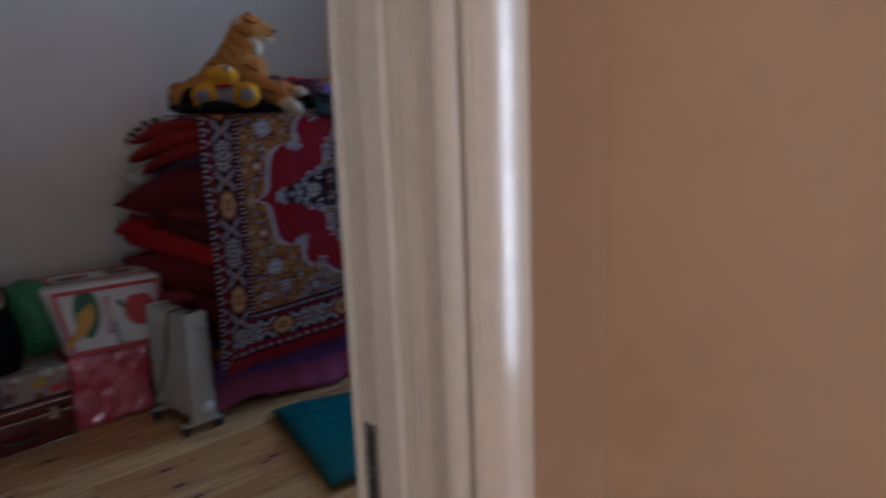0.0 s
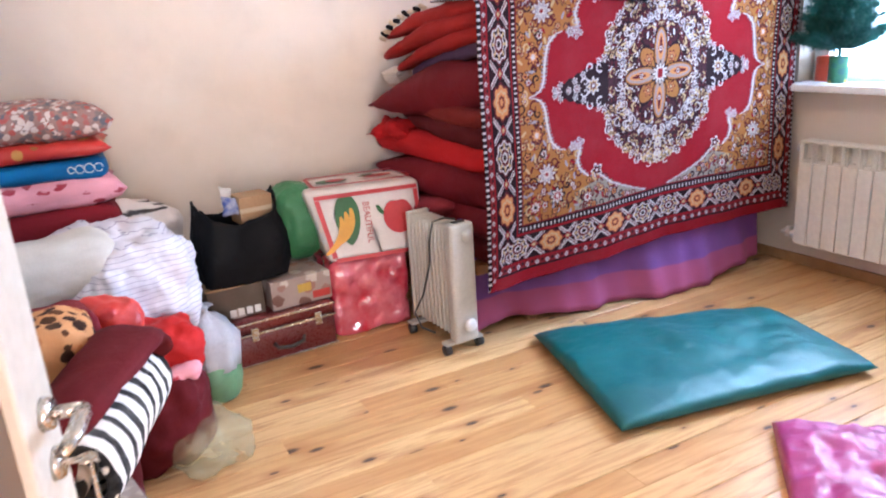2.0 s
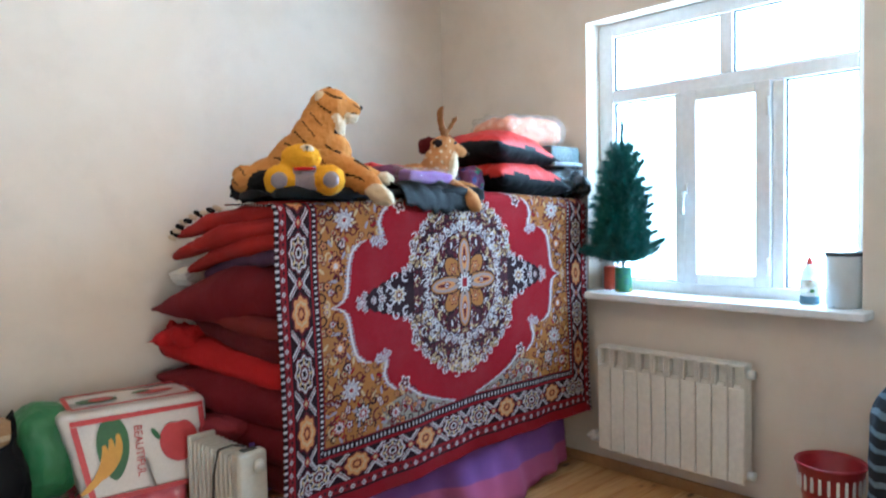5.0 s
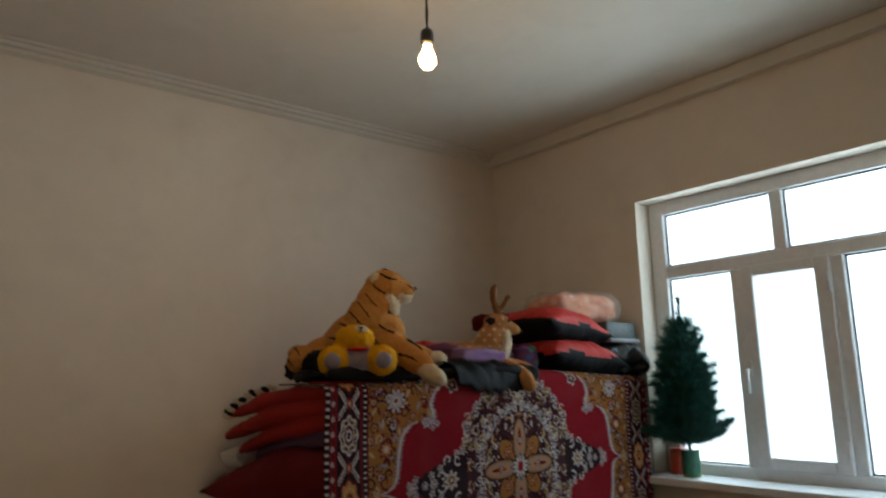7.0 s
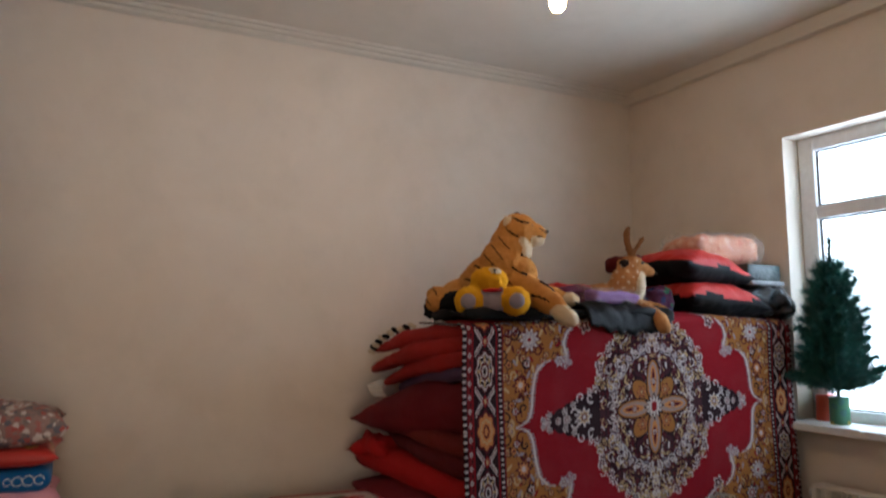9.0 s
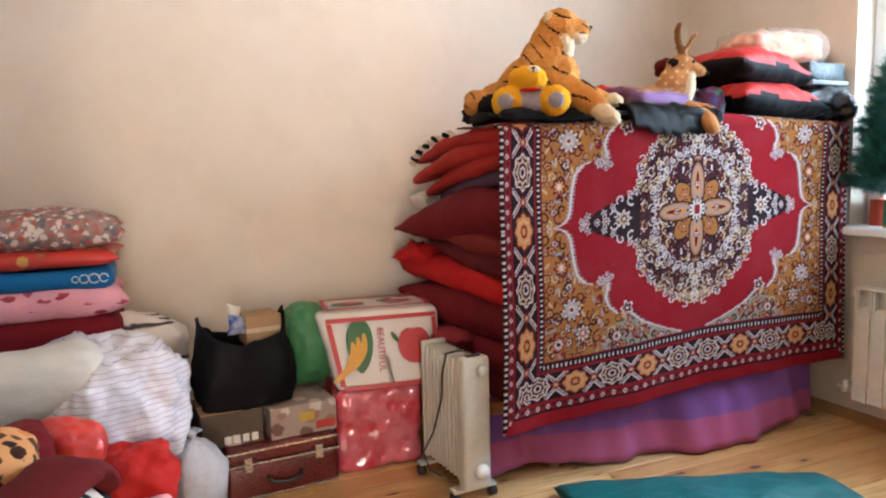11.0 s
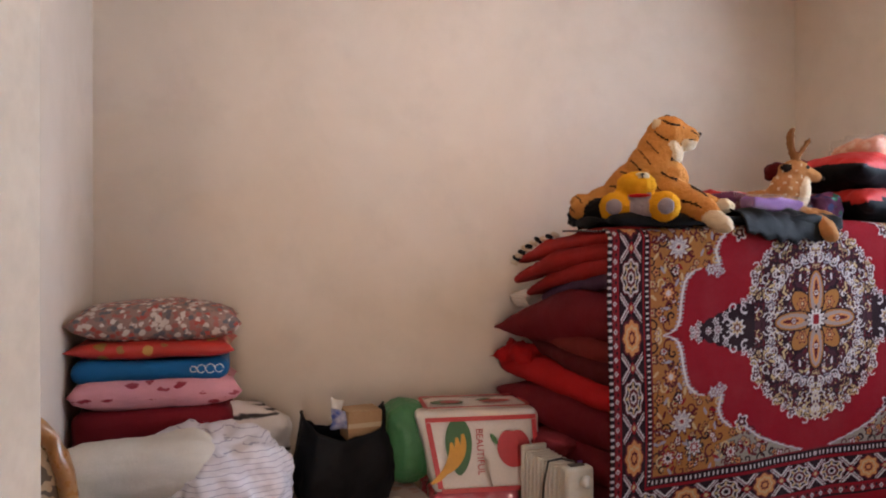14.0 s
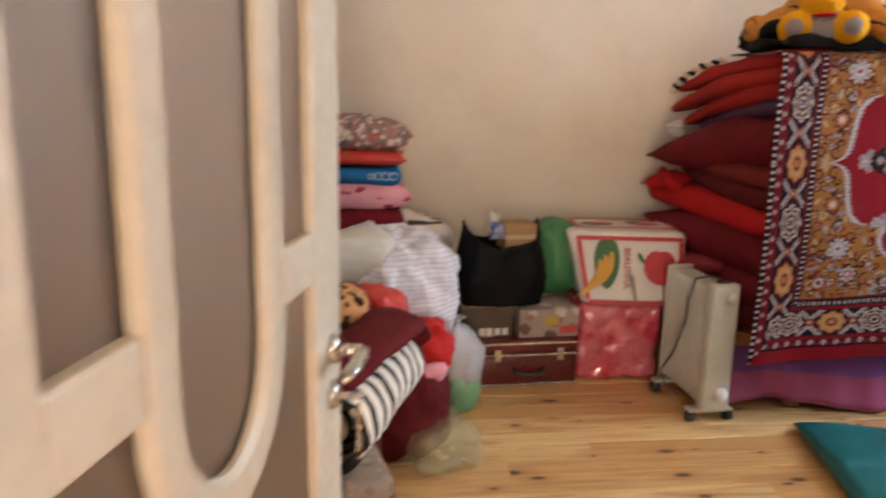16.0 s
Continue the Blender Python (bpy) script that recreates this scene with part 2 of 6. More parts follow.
M_WINE = fabric("dark_wine_cotton", (0.11, 0.008, 0.011), 0.8, 0.0)
M_BROWNRED = fabric("brownish_red_cotton", (0.20, 0.022, 0.018), 0.85, 0.0)
M_ROSEDARK = fabric("dusky_rose_cotton", (0.30, 0.035, 0.045), 0.8, 0.0)
M_PURPLE = fabric("muted_purple_cotton", (0.10, 0.05, 0.10), 0.85)
M_LILAC = fabric("violet_sheet", (0.24, 0.10, 0.36), 0.8, 0.0, 4.0, 0.3)
M_ROSE = fabric("mauve_pink_sheet", (0.40, 0.10, 0.22), 0.8, 0.0, 4.0, 0.3)


def two_band_sheet():
    """Sheet woven in two colours, the lower band mauve and the upper violet."""
    m = fabric("violet_mauve_sheet", (0.24, 0.10, 0.36), 0.8, 0.0, 4.0, 0.4)
    t = m.node_tree
    p = t.nodes["Principled BSDF"]
    old = p.inputs["Base Color"].links[0].from_socket
    sep = t.nodes.new("ShaderNodeSeparateXYZ")
    t.links.new(coords(t), sep.inputs[0])
    t.links.new(mix(t, ramp(t, sep.outputs[2], 0.160, 0.172), (0.36, 0.09, 0.20), old), p.inputs["Base Color"])
    return m


M_SHEET = two_band_sheet()
M_NAVY = fabric("black_nylon", (0.005, 0.006, 0.008), 0.62, 0.0)
M_FURB = fur("black_fur", (0.006, 0.006, 0.007), (0.015, 0.014, 0.016))
M_WHITEC = fabric("cream_terry", (0.66, 0.62, 0.55), 0.95, 0.0, 6.0, 0.5)
M_STRIPE = banded("striped_white_sheet", (0.62, 0.60, 0.64), (0.34, 0.33, 0.40), 17.0, 0.03, "Z", 3.0, 0.85, 1.0, 0.35)
M_LINEN = banded("white_linen_dark_lines", (0.66, 0.62, 0.60), (0.05, 0.045, 0.05), 2.2, 0.006, "Z", 1.6, 0.85, 3.0, 0.25)
M_ZEBRA = banded("black_white_plush", (0.72, 0.66, 0.58), (0.012, 0.011, 0.012), 5.2, 0.34, "X", 3.4, 0.9, 1.6, 0.3)
M_LEOPARD = voronoi_print("brown_animal_print", (0.56, 0.27, 0.11), [(0.03, 0.012, 0.008), (0.07, 0.025, 0.01), (0.45, 0.18, 0.06), (0.025, 0.012, 0.01)], 24.0, 0.47, 0.95)
M_FLORAL = voronoi_print("grey_floral_cotton", (0.30, 0.19, 0.165), [(0.62, 0.54, 0.48), (0.42, 0.09, 0.07), (0.13, 0.13, 0.15), (0.64, 0.56, 0.50), (0.36, 0.13, 0.11), (0.20, 0.16, 0.15)], 46.0, 0.60, 0.85, (1, 1, 1), 1.0)
M_REDCH = voronoi_print("red_chintz", (0.40, 0.015, 0.012), [(0.46, 0.02, 0.015), (0.30, 0.01, 0.012), (0.50, 0.22, 0.18)], 9.0, 0.4, 0.6)
M_REDFL = voronoi_print("red_floral_satin", (0.48, 0.03, 0.02), [(0.50, 0.30, 0.06), (0.42, 0.02, 0.02), (0.25, 0.16, 0.03)], 13.0, 0.30, 0.4)
M_PINKF = voronoi_print("pink_feather_cotton", (0.68, 0.31, 0.36), [(0.28, 0.02, 0.04), (0.68, 0.31, 0.36), (0.34, 0.03, 0.05), (0.68, 0.31, 0.36)], 13.0, 0.36, 0.8, (1.0, 1, 2.4), 0.8)
M_PLUM = fabric("dark_plum_garment", (0.11, 0.022, 0.055), 0.7, 0.0)
M_SLATE = fabric("dark_slate_wrapping", (0.035, 0.06, 0.065), 0.35, 0.0, 30.0, 0.6)
M_PAISLEY = voronoi_print("purple_green_cloth", (0.10, 0.03, 0.09), [(0.02, 0.16, 0.09), (0.20, 0.05, 0.12), (0.04, 0.05, 0.16)], 26.0, 0.5, 0.6)
M_BLUE = fabric("blue_packing_cloth", (0.01, 0.14, 0.36), 0.5, 0.0)
M_CORAL = fabric("coral_satin", (0.56, 0.040, 0.035), 0.55, 0.0)
M_PEACH = voronoi_print("peach_print", (0.60, 0.26, 0.16), [(0.66, 0.40, 0.28), (0.52, 0.16, 0.10)], 18.0, 0.4)
M_FILM = film_wrap("clear_plastic_film", (0.80, 0.74, 0.70), 0.12, 0.13)
M_BINBAG = film_wrap("black_plastic_film", (0.012, 0.014, 0.018), 0.14, 1.0)
M_GREENBAG = film_wrap("green_carrier_plastic", (0.05, 0.22, 0.08), 0.35, 0.94)
M_WHITEBAG = film_wrap("milky_carrier_plastic", (0.62, 0.62, 0.66), 0.35, 0.75)
M_GREENTUB = film_wrap("green_translucent_plastic", (0.20, 0.42, 0.22), 0.3, 0.72)
M_YELLOWBAG = film_wrap("yellowish_clear_plastic", (0.55, 0.50, 0.30), 0.25, 0.4)
# the pinkish second tone paints glints of crinkled film onto the red
M_REDBAG = surface("red_plastic_painted_glints", (0.45, 0.012, 0.035), (0.62, 0.16, 0.20), 0.12, 6.0, 12.0, 1.0, 0.025, coat=1.0)
M_CASE = surface("oxblood_leatherette", (0.12, 0.012, 0.014), (0.085, 0.008, 0.01), 0.3, 5.0, 160.0, 0.25, coat=0.3)
M_CARD = surface("brown_cardboard", (0.36, 0.23, 0.12), (0.30, 0.18, 0.09), 0.85, 5.0, 90.0, 0.1)
M_CARDD = voronoi_print("printed_dark_carton", (0.10, 0.075, 0.055), [(0.42, 0.36, 0.30), (0.08, 0.06, 0.05), (0.06, 0.05, 0.04)], 9.0, 0.32, 0.6)
M_CARDL = voronoi_print("printed_light_carton", (0.34, 0.27, 0.24), [(0.55, 0.50, 0.46), (0.16, 0.08, 0.06), (0.30, 0.16, 0.13)], 14.0, 0.45, 0.5)
M_GILT = surface("gilded_carved_wood", (0.34, 0.16, 0.045), (0.26, 0.11, 0.03), 0.3, 9.0, 60.0, 0.2, coat=0.3)
M_SCROLL = banded("scroll_upholstery", (0.52, 0.42, 0.29), (0.14, 0.12, 0.10), 7.0, 0.34, "DIAGONAL", 9.0, 0.85, 3.0)
M_TAUPE = voronoi_print("taupe_seat_cloth", (0.26, 0.20, 0.16), [(0.34, 0.27, 0.21), (0.20, 0.15, 0.12)], 26.0, 0.4, 0.9)
M_CHAIRWOOD = surface("orange_brown_wood", (0.36, 0.14, 0.04), (0.28, 0.10, 0.03), 0.35, 5.0, 60.0, 0.08)
M_NEEDLE = surface("artificial_needles", (0.008, 0.12, 0.095), (0.005, 0.08, 0.065), 0.55, 12.0, 90.0, 0.1)
M_OUT = surface("pale_rendered_wall", (0.72, 0.72, 0.70), (0.64, 0.64, 0.62), 0.9, 0.8, 20.0, 0.1)
M_YARD = surface("concrete_yard", (0.36, 0.35, 0.33), (0.28, 0.27, 0.26), 0.9, 0.6, 25.0, 0.2)
M_TIGER = fur("orange_tan_plush", (0.55, 0.26, 0.07), (0.48, 0.20, 0.05))
M_CREAM = fur("cream_plush", (0.66, 0.54, 0.38), (0.60, 0.47, 0.32))
M_STRIP = fur("dark_stripe_plush", (0.02, 0.012, 0.01), (0.03, 0.018, 0.012))
M_FAWN = fur("fawn_plush", (0.46, 0.22, 0.085), (0.40, 0.18, 0.065))
M_ANTLER = fur("brown_felt", (0.28, 0.13, 0.05), (0.22, 0.10, 0.04))
M_YELLOW = fur("yellow_plush", (0.72, 0.36, 0.01), (0.66, 0.30, 0.01))
M_GREYP = fur("lavender_grey_plush", (0.34, 0.29, 0.32), (0.28, 0.24, 0.28))
M_BULB = glow("lit_bulb", (1.0, 0.60, 0.24), 440.0)
M_LABELR = surface("red_label", (0.50, 0.05, 0.03), (0.45, 0.04, 0.03), 0.5)
M_ORANGE = surface("orange_red_tin", (0.50, 0.07, 0.03), (0.42, 0.05, 0.025), 0.4)
M_TINGREEN = voronoi_print("green_yellow_tin_print", (0.03, 0.16, 0.08), [(0.45, 0.36, 0.05), (0.02, 0.12, 0.10), (0.30, 0.25, 0.05)], 22.0, 0.4, 0.4)
M_PAPER = surface("white_paper", (0.74, 0.72, 0.68), (0.66, 0.64, 0.6), 0.8)


# ---- building helpers ----
def part(name, bm, material, parent=None, label="", smooth=False):
    """One mesh object out of a bmesh; materials may be one or several."""
    me = bpy.data.meshes.new(name)
    if smooth:
        for f in bm.faces:
            f.smooth = True
    bm.to_mesh(me)
    bm.free()
    for m in material if isinstance(material, (list, tuple)) else [material]:
        me.materials.append(m)
    ob = new(name, me)
    if parent:
        ob.parent = parent
    if label:
        tagged(ob, label)
    return ob


def thing(name, at, label, category, group="", kind="", turn=0.0):
    e = new(name)
    e.empty_display_size = 0.1
    e.matrix_world = pose(*at, 0, 0, turn)
    return tagged(e, label, category, group, kind)


def box(x0, x1, y0, y1, z0, z1, bevel=0.0, seg=2, bm=None):
    own = bm or bmesh.new()
    r = bmesh.ops.create_cube(own, size=1.0)
    bmesh.ops.scale(own, vec=(x1 - x0, y1 - y0, z1 - z0), verts=r["verts"])
    bmesh.ops.translate(own, vec=((x0 + x1) / 2, (y0 + y1) / 2, (z0 + z1) / 2), verts=r["verts"])
    if bevel:
        es = {e for v in r["verts"] for e in v.link_edges}
        bmesh.ops.bevel(own, geom=list(es), offset=bevel, segments=seg, affect="EDGES", profile=0.5)
    return own


def cyl(p0, p1, r0, r1=None, n=16, bm=None):
    own = bm or bmesh.new()
    p0, p1 = Vector(p0), Vector(p1)
    d = p1 - p0
    m = Matrix.Translation((p0 + p1) / 2) @ d.to_track_quat("Z", "Y").to_matrix().to_4x4()
    bmesh.ops.create_cone(own, cap_ends=True, segments=n, radius1=r0, radius2=r0 if r1 is None else r1, depth=d.length, matrix=m)
    return own


def sweep(pts, r, n=8, bm=None, flat=1.0):
    """A tube along points; flat squashes its section."""
    own = bm or bmesh.new()
    pts = [Vector(p) for p in pts]
    rings = []
    for i, p in enumerate(pts):
        d = (pts[min(i + 1, len(pts) - 1)] - pts[max(i - 1, 0)]).normalized()
        a = d.cross(Vector((0, 0, 1)) if abs(d.z) < 0.9 else Vector((1, 0, 0))).normalized()
        b = d.cross(a)
        rr = r[i] if isinstance(r, (list, tuple)) else r
        rings.append([own.verts.new(p + rr * (math.cos(2 * math.pi * k / n) * a + flat * math.sin(2 * math.pi * k / n) * b)) for k in range(n)])
    for q, w in zip(rings, rings[1:]):
        for k in range(n):
            own.faces.new((q[k], q[(k + 1) % n], w[(k + 1) % n], w[k]))
    own.faces.new(rings[0])
    own.faces.new(rings[-1][::-1])
    bmesh.ops.recalc_face_normals(own, faces=own.faces)
    return own


def lathe(profile, n=24, at=(0, 0, 0), bm=None):
    own = bm or bmesh.new()
    rings = []
    for r, z in profile:
        rings.append([own.verts.new((at[0] + r * math.cos(2 * math.pi * k / n), at[1] + r * math.sin(2 * math.pi * k / n), at[2] + z)) for k in range(n)])
    for q, w in zip(rings, rings[1:]):
        for k in range(n):
            own.faces.new((q[k], q[(k + 1) % n], w[(k + 1) % n], w[k]))
    own.faces.new(rings[0][::-1])
    own.faces.new(rings[-1])
    return own


def ruffle(bm, amp, scale, seed=0.0):
    """Push vertices along their normals by fractal noise."""
    bm.normal_update()
    for v in bm.verts:
        k = noise.fractal(v.co * scale + Vector((seed, seed * 1.7, 0)), 1.0, 2.0, 4)
        v.co += v.normal * amp * k
    return bm


def soft_box(w, d, h, r, amp=0.008, scale=5.0, seed=0.0, cuts=14, sag=0.0):
    """A stuffed or folded block with round edges, centred on its base."""
    bm = bmesh.new()
    bmesh.ops.create_cube(bm, size=2.0)
    bmesh.ops.subdivide_edges(bm, edges=bm.edges, cuts=cuts, use_grid_fill=True)
    hx, hy, hz = w / 2, d / 2, h / 2
    r = min(r, hx, hy, hz)
    for v in bm.verts:
        q = Vector((v.co.x * hx, v.co.y * hy, v.co.z * hz))
        c = Vector((max(-hx + r, min(hx - r, q.x)), max(-hy + r, min(hy - r, q.y)), max(-hz + r, min(hz - r, q.z))))
        o = q - c
        v.co = c + (o.normalized() * r if o.length > 1e-6 else o)
        v.co.z += hz - sag * (1 - (v.co.x / hx) ** 2) * (v.co.z > 0)
    return ruffle(bm, amp, scale, seed)


def cushion(w, d, h, seed=0.0, n=22, amp=0.006, point=0.10, q=0.5, wr=7.0):
    """A pillow: two bulging sheets sewn at an edge with drawn-out corners."""
    bm = bmesh.new()
    grid = {}
    for side in (1, -1):
        for i in range(n + 1):
            for j in range(n + 1):
                u, v = 2 * i / n - 1, 2 * j / n - 1
                edge = i in (0, n) or j in (0, n)
                if edge and side < 0:
                    grid[side, i, j] = grid[1, i, j]
                    continue
                e = (max(0.0, (1 - abs(u) ** 2.6) * (1 - abs(v) ** 2.6))) ** q
                x = u * w / 2 * (1 - point * (1 - v * v))
                y = v * d / 2 * (1 - point * (1 - u * u))
                k = noise.fractal(Vector((x * wr, y * wr, side * 0.7 + seed)), 1.0, 2.0, 4)
                z = side * h / 2 * e + amp * k * min(1.0, 3 * e + 0.3)
                grid[side, i, j] = bm.verts.new((x, y, h / 2 + z))
    for side in (1, -1):
        for i in range(n):
            for j in range(n):
                f = [grid[side, i, j], grid[side, i + 1, j], grid[side, i + 1, j + 1], grid[side, i, j + 1]]
                bm.faces.new(f if side > 0 else f[::-1])
    return bm


def soft_thing(name, bm, m, at, label, category, turn=0.0, tilt=(0, 0), group=""):
    """A one-piece soft thing standing at a place."""
    ob = part(name, bm, m, None, "", True)
    ob.matrix_world = pose(*at, tilt[0], tilt[1], turn)
    return tagged(ob, label, category, group)


# ---- the large structure ----
X0, X1, Y0, Y1, ZC = -0.485, 3.52, 0.76, 4.22, 3.075
YH = 0.52
WY0, WY1, WZ0, WZ1 = 1.655, 3.05, 1.005, 2.50


def structure(name, bm, m, label, category, smooth=False):
    return tagged(part(name, bm, m, None, "", smooth), label, category, "", "structure")


structure("ground", box(4.0, 40, -30, 30, -0.45, -0.35), M_YARD, "grey concrete yard outside the window", "ground")
structure("floor", box(-1.9, 3.9, -2.6, 4.6, -0.12, -0.022), M_SKIRT, "timber subfloor under pine boards", "floor")
structure("wall_north", box(-0.80, 3.87, Y1, Y1 + 0.3, -0.1, 3.3), M_WALL, "pale peach painted plaster back wall", "wall")
structure("wall_west", box(X0 - 0.3, X0, Y0, Y1, -0.1, 3.3), M_WALL, "pale peach painted plaster side wall", "wall")
bm = box(X1, X1 + 0.35, 0.2, WY0, -0.1, 3.3)
box(X1, X1 + 0.35, WY1, Y1, -0.1, 3.3, bm=bm)
box(X1, X1 + 0.35, WY0, WY1, -0.1, WZ0, bm=bm)
box(X1, X1 + 0.35, WY0, WY1, WZ1, 3.3, bm=bm)
structure("wall_east", bm, M_WALL, "pale peach plaster wall with a deep window opening", "wall")
DX0, DX1 = -0.325, 0.65
bm = box(DX1 + 0.02, X1, YH, Y0, -0.1, 3.3)
box(X0 - 0.3, DX0 - 0.02, YH, Y0, -0.1, 3.3, bm=bm)
box(DX0 - 0.02, DX1 + 0.02, YH, Y0, 2.10, 3.3, bm=bm)
structure("wall_south", bm, M_WALL, "plaster wall with the doorway to the hall", "wall")
structure("ceiling", box(X0, X1, Y0, Y1, ZC, ZC + 0.15), M_CEIL, "off-white painted ceiling", "ceiling")
structure("hall_wall_east", box(0.95, 1.15, -2.2, YH - 0.003, -0.1, 2.75), M_HALL, "tan painted hall wall beside the door", "wall")
structure("hall_wall_west", box(-1.6, -1.4, -2.2, YH - 0.003, -0.1, 2.75), M_HALL, "tan painted hall wall", "wall")
# end wall closing the hall, its opening added for the streak lamp
bm = box(-1.6, -0.60, -2.4, -2.2, -0.1, 2.75)
box(0.0, 1.15, -2.4, -2.2, -0.1, 2.75, bm=bm)
box(-0.60, 0.0, -2.4, -2.2, -0.1, 0.02, bm=bm)
box(-0.60, 0.0, -2.4, -2.2, 2.30, 2.75, bm=bm)
structure("hall_wall_south", bm, M_HALL, "tan painted hall end wall with an opening for the added door", "wall")
bm = box(DX1 + 0.088, 0.95, YH - 0.015, YH - 0.002, 0, 2.75)
box(-1.4, DX0 - 0.088, YH - 0.015, YH - 0.002, 0, 2.75, bm=bm)
box(DX0 - 0.088, DX1 + 0.088, YH - 0.015, YH - 0.002, 2.19, 2.75, bm=bm)
structure("hall_wall_north", bm, M_HALL, "tan painted plaster round the doorway", "wall")
structure("hall_ceiling", box(-1.6, 1.15, -2.4, YH - 0.005, 2.75, 2.85), M_CEIL, "off-white hall ceiling", "ceiling")


def moulding(name, horizontal, at, lo, hi, sign, label):
    """Cornice built of three stepped runs; sign is the way into the room."""
    bm = bmesh.new()
    for depth, z0, z1 in ((0.085, ZC - 0.016, ZC - 0.001), (0.060, ZC - 0.034, ZC - 0.016), (0.030, ZC - 0.055, ZC - 0.034), (0.018, ZC - 0.062, ZC - 0.055)):
        e0, e1 = sorted((at, at + sign * depth))
        if horizontal:
            box(lo, hi, e0, e1, z0, z1, 0.003, 1, bm)
        else:
            box(e0, e1, lo, hi, z0, z1, 0.003, 1, bm)
    return structure(name, bm, M_CEIL, label, "cornice")


moulding("cornice_north", True, Y1, X0 + 0.086, X1 - 0.056, -1, "stepped plaster ceiling moulding")
bm = box(X1 - 0.055, X1, Y0, Y1, ZC - 0.082, ZC - 0.001, 0.004, 2)
structure("cornice_east", bm, M_CEIL, "plain boxed plaster ledge under the ceiling above the window", "cornice")
moulding("cornice_west", False, X0, Y0, Y1, 1, "stepped plaster ceiling moulding")
moulding("cornice_south", True, Y0, X0 + 0.086, X1 - 0.086, 1, "stepped plaster ceiling moulding")

structure("baseboard_east", box(X1 - 0.018, X1, Y0, Y1, 0, 0.06, 0.005), M_SKIRT, "varnished pine skirting board", "skirting board")
structure("baseboard_north", box(X0, X1 - 0.02, Y1 - 0.018, Y1, 0, 0.06, 0.005), M_SKIRT, "varnished pine skirting board", "skirting board")
structure("baseboard_west", box(X0, X0 + 0.018, Y0, Y1 - 0.02, 0, 0.06, 0.005), M_SKIRT, "varnished pine skirting board", "skirting board")

# neighbouring wall outside the window, seen pale through the panes
out = thing("neighbour_wall", (6.6, 2.0, -0.36), "pale rendered yard wall beyond the window", "wall", kind="structure")
part("wall", box(0, 0.25, -8, 8, 0, 1.9), M_OUT, out)
part("coping", box(-0.05, 0.3, -8, 8, 1.9, 1.97, 0.01), M_YARD, out)


# ---- window ----
def window():
    w = thing("window_1", (3.68, WY0, WZ0), "white plastic casement window with two top lights", "window", kind="structure")
    fx0, fx1 = -0.035, 0.035
    W, H = WY1 - WY0, WZ1 - WZ0

    def bar(name, y0, y1, z0, z1, dx=0.0, parent=w):
        return part(name, box(fx0 - dx, fx1, y0, y1, z0, z1, 0.006), M_PVC, parent)

    bar("frame", 0, 0.055, 0, H)
    bar("frame", W - 0.09, W, 0, H)
    bar("frame", 0.056, W - 0.091, 0, 0.06)
    bar("frame", 0.056, W - 0.091, H - 0.075, H)
    bar("transom", 0.056, W - 0.091, 1.05, 1.12)
    bar("mullion", 0.62, 0.685, 1.121, H - 0.076)
    bar("mullion", 0.37, 0.425, 0.061, 1.049)
    bar("mullion", 0.87, 0.93, 0.061, 1.049)
    lights = (("pane", 0.056, 0.37, 0.061, 1.049), ("pane", 0.93, W - 0.091, 0.061, 1.049), ("pane", 0.056, 0.62, 1.121, H - 0.076), ("pane", 0.685, W - 0.091, 1.121, H - 0.076))
    for n, a, b, c, d in lights:
        g = part(n, box(-0.004, 0.004, a, b, c, d), M_PANE, w, "bright clear glass pane")
        g.visible_shadow = False
        bm = bmesh.new()
        for q in ((a, b, c, c + 0.008), (a, b, d - 0.008, d), (a, a + 0.008, c + 0.008, d - 0.008), (b - 0.008, b, c + 0.008, d - 0.008)):
            box(-0.012, -0.005, *q, bm=bm)
        part("gasket", bm, M_DARK, g)
    sash = part("sash", box(-0.055, 0.02, 0.426, 0.50, 0.055, 1.055, 0.006), M_PVC, w, "opening white sash")
    for q in ((0.801, 0.869, 0.055, 1.055), (0.501, 0.80, 0.055, 0.112), (0.501, 0.80, 1.0, 1.055)):
        part("rail", box(-0.055, 0.02, q[0], q[1], q[2], q[3], 0.006), M_PVC, sash)
    g = part("pane", box(-0.004, 0.004, 0.50, 0.80, 0.112, 1.0), M_PANE, sash, "bright clear glass pane")
    g.visible_shadow = False
    h = part("handle", box(-0.066, -0.056, 0.845, 0.862, 0.50, 0.58, 0.003), M_WHITEP, sash, "white lever handle")
    h2 = box(-0.095, -0.066, 0.848, 0.860, 0.525, 0.54, 0.003)
    sweep([(-0.092, 0.854, 0.535), (-0.098, 0.854, 0.50), (-0.096, 0.854, 0.42)], 0.009, 8, h2)
    part("lever", h2, M_WHITEP, sash, "", True)
    for z in (0.16, 0.93):
        part("hinge", cyl((-0.062, 0.435, z - 0.045), (-0.062, 0.435, z + 0.045), 0.009, n=12), M_WHITEP, sash, "", True)
    return w


window()
sill = structure("window_sill", box(3.40, 3.644, WY0 - 0.045, WY1 + 0.02, WZ0 - 0.035, WZ0 + 0.004, 0.008, 3), M_PVC, "white plastic window sill with a rounded lip", "window sill")


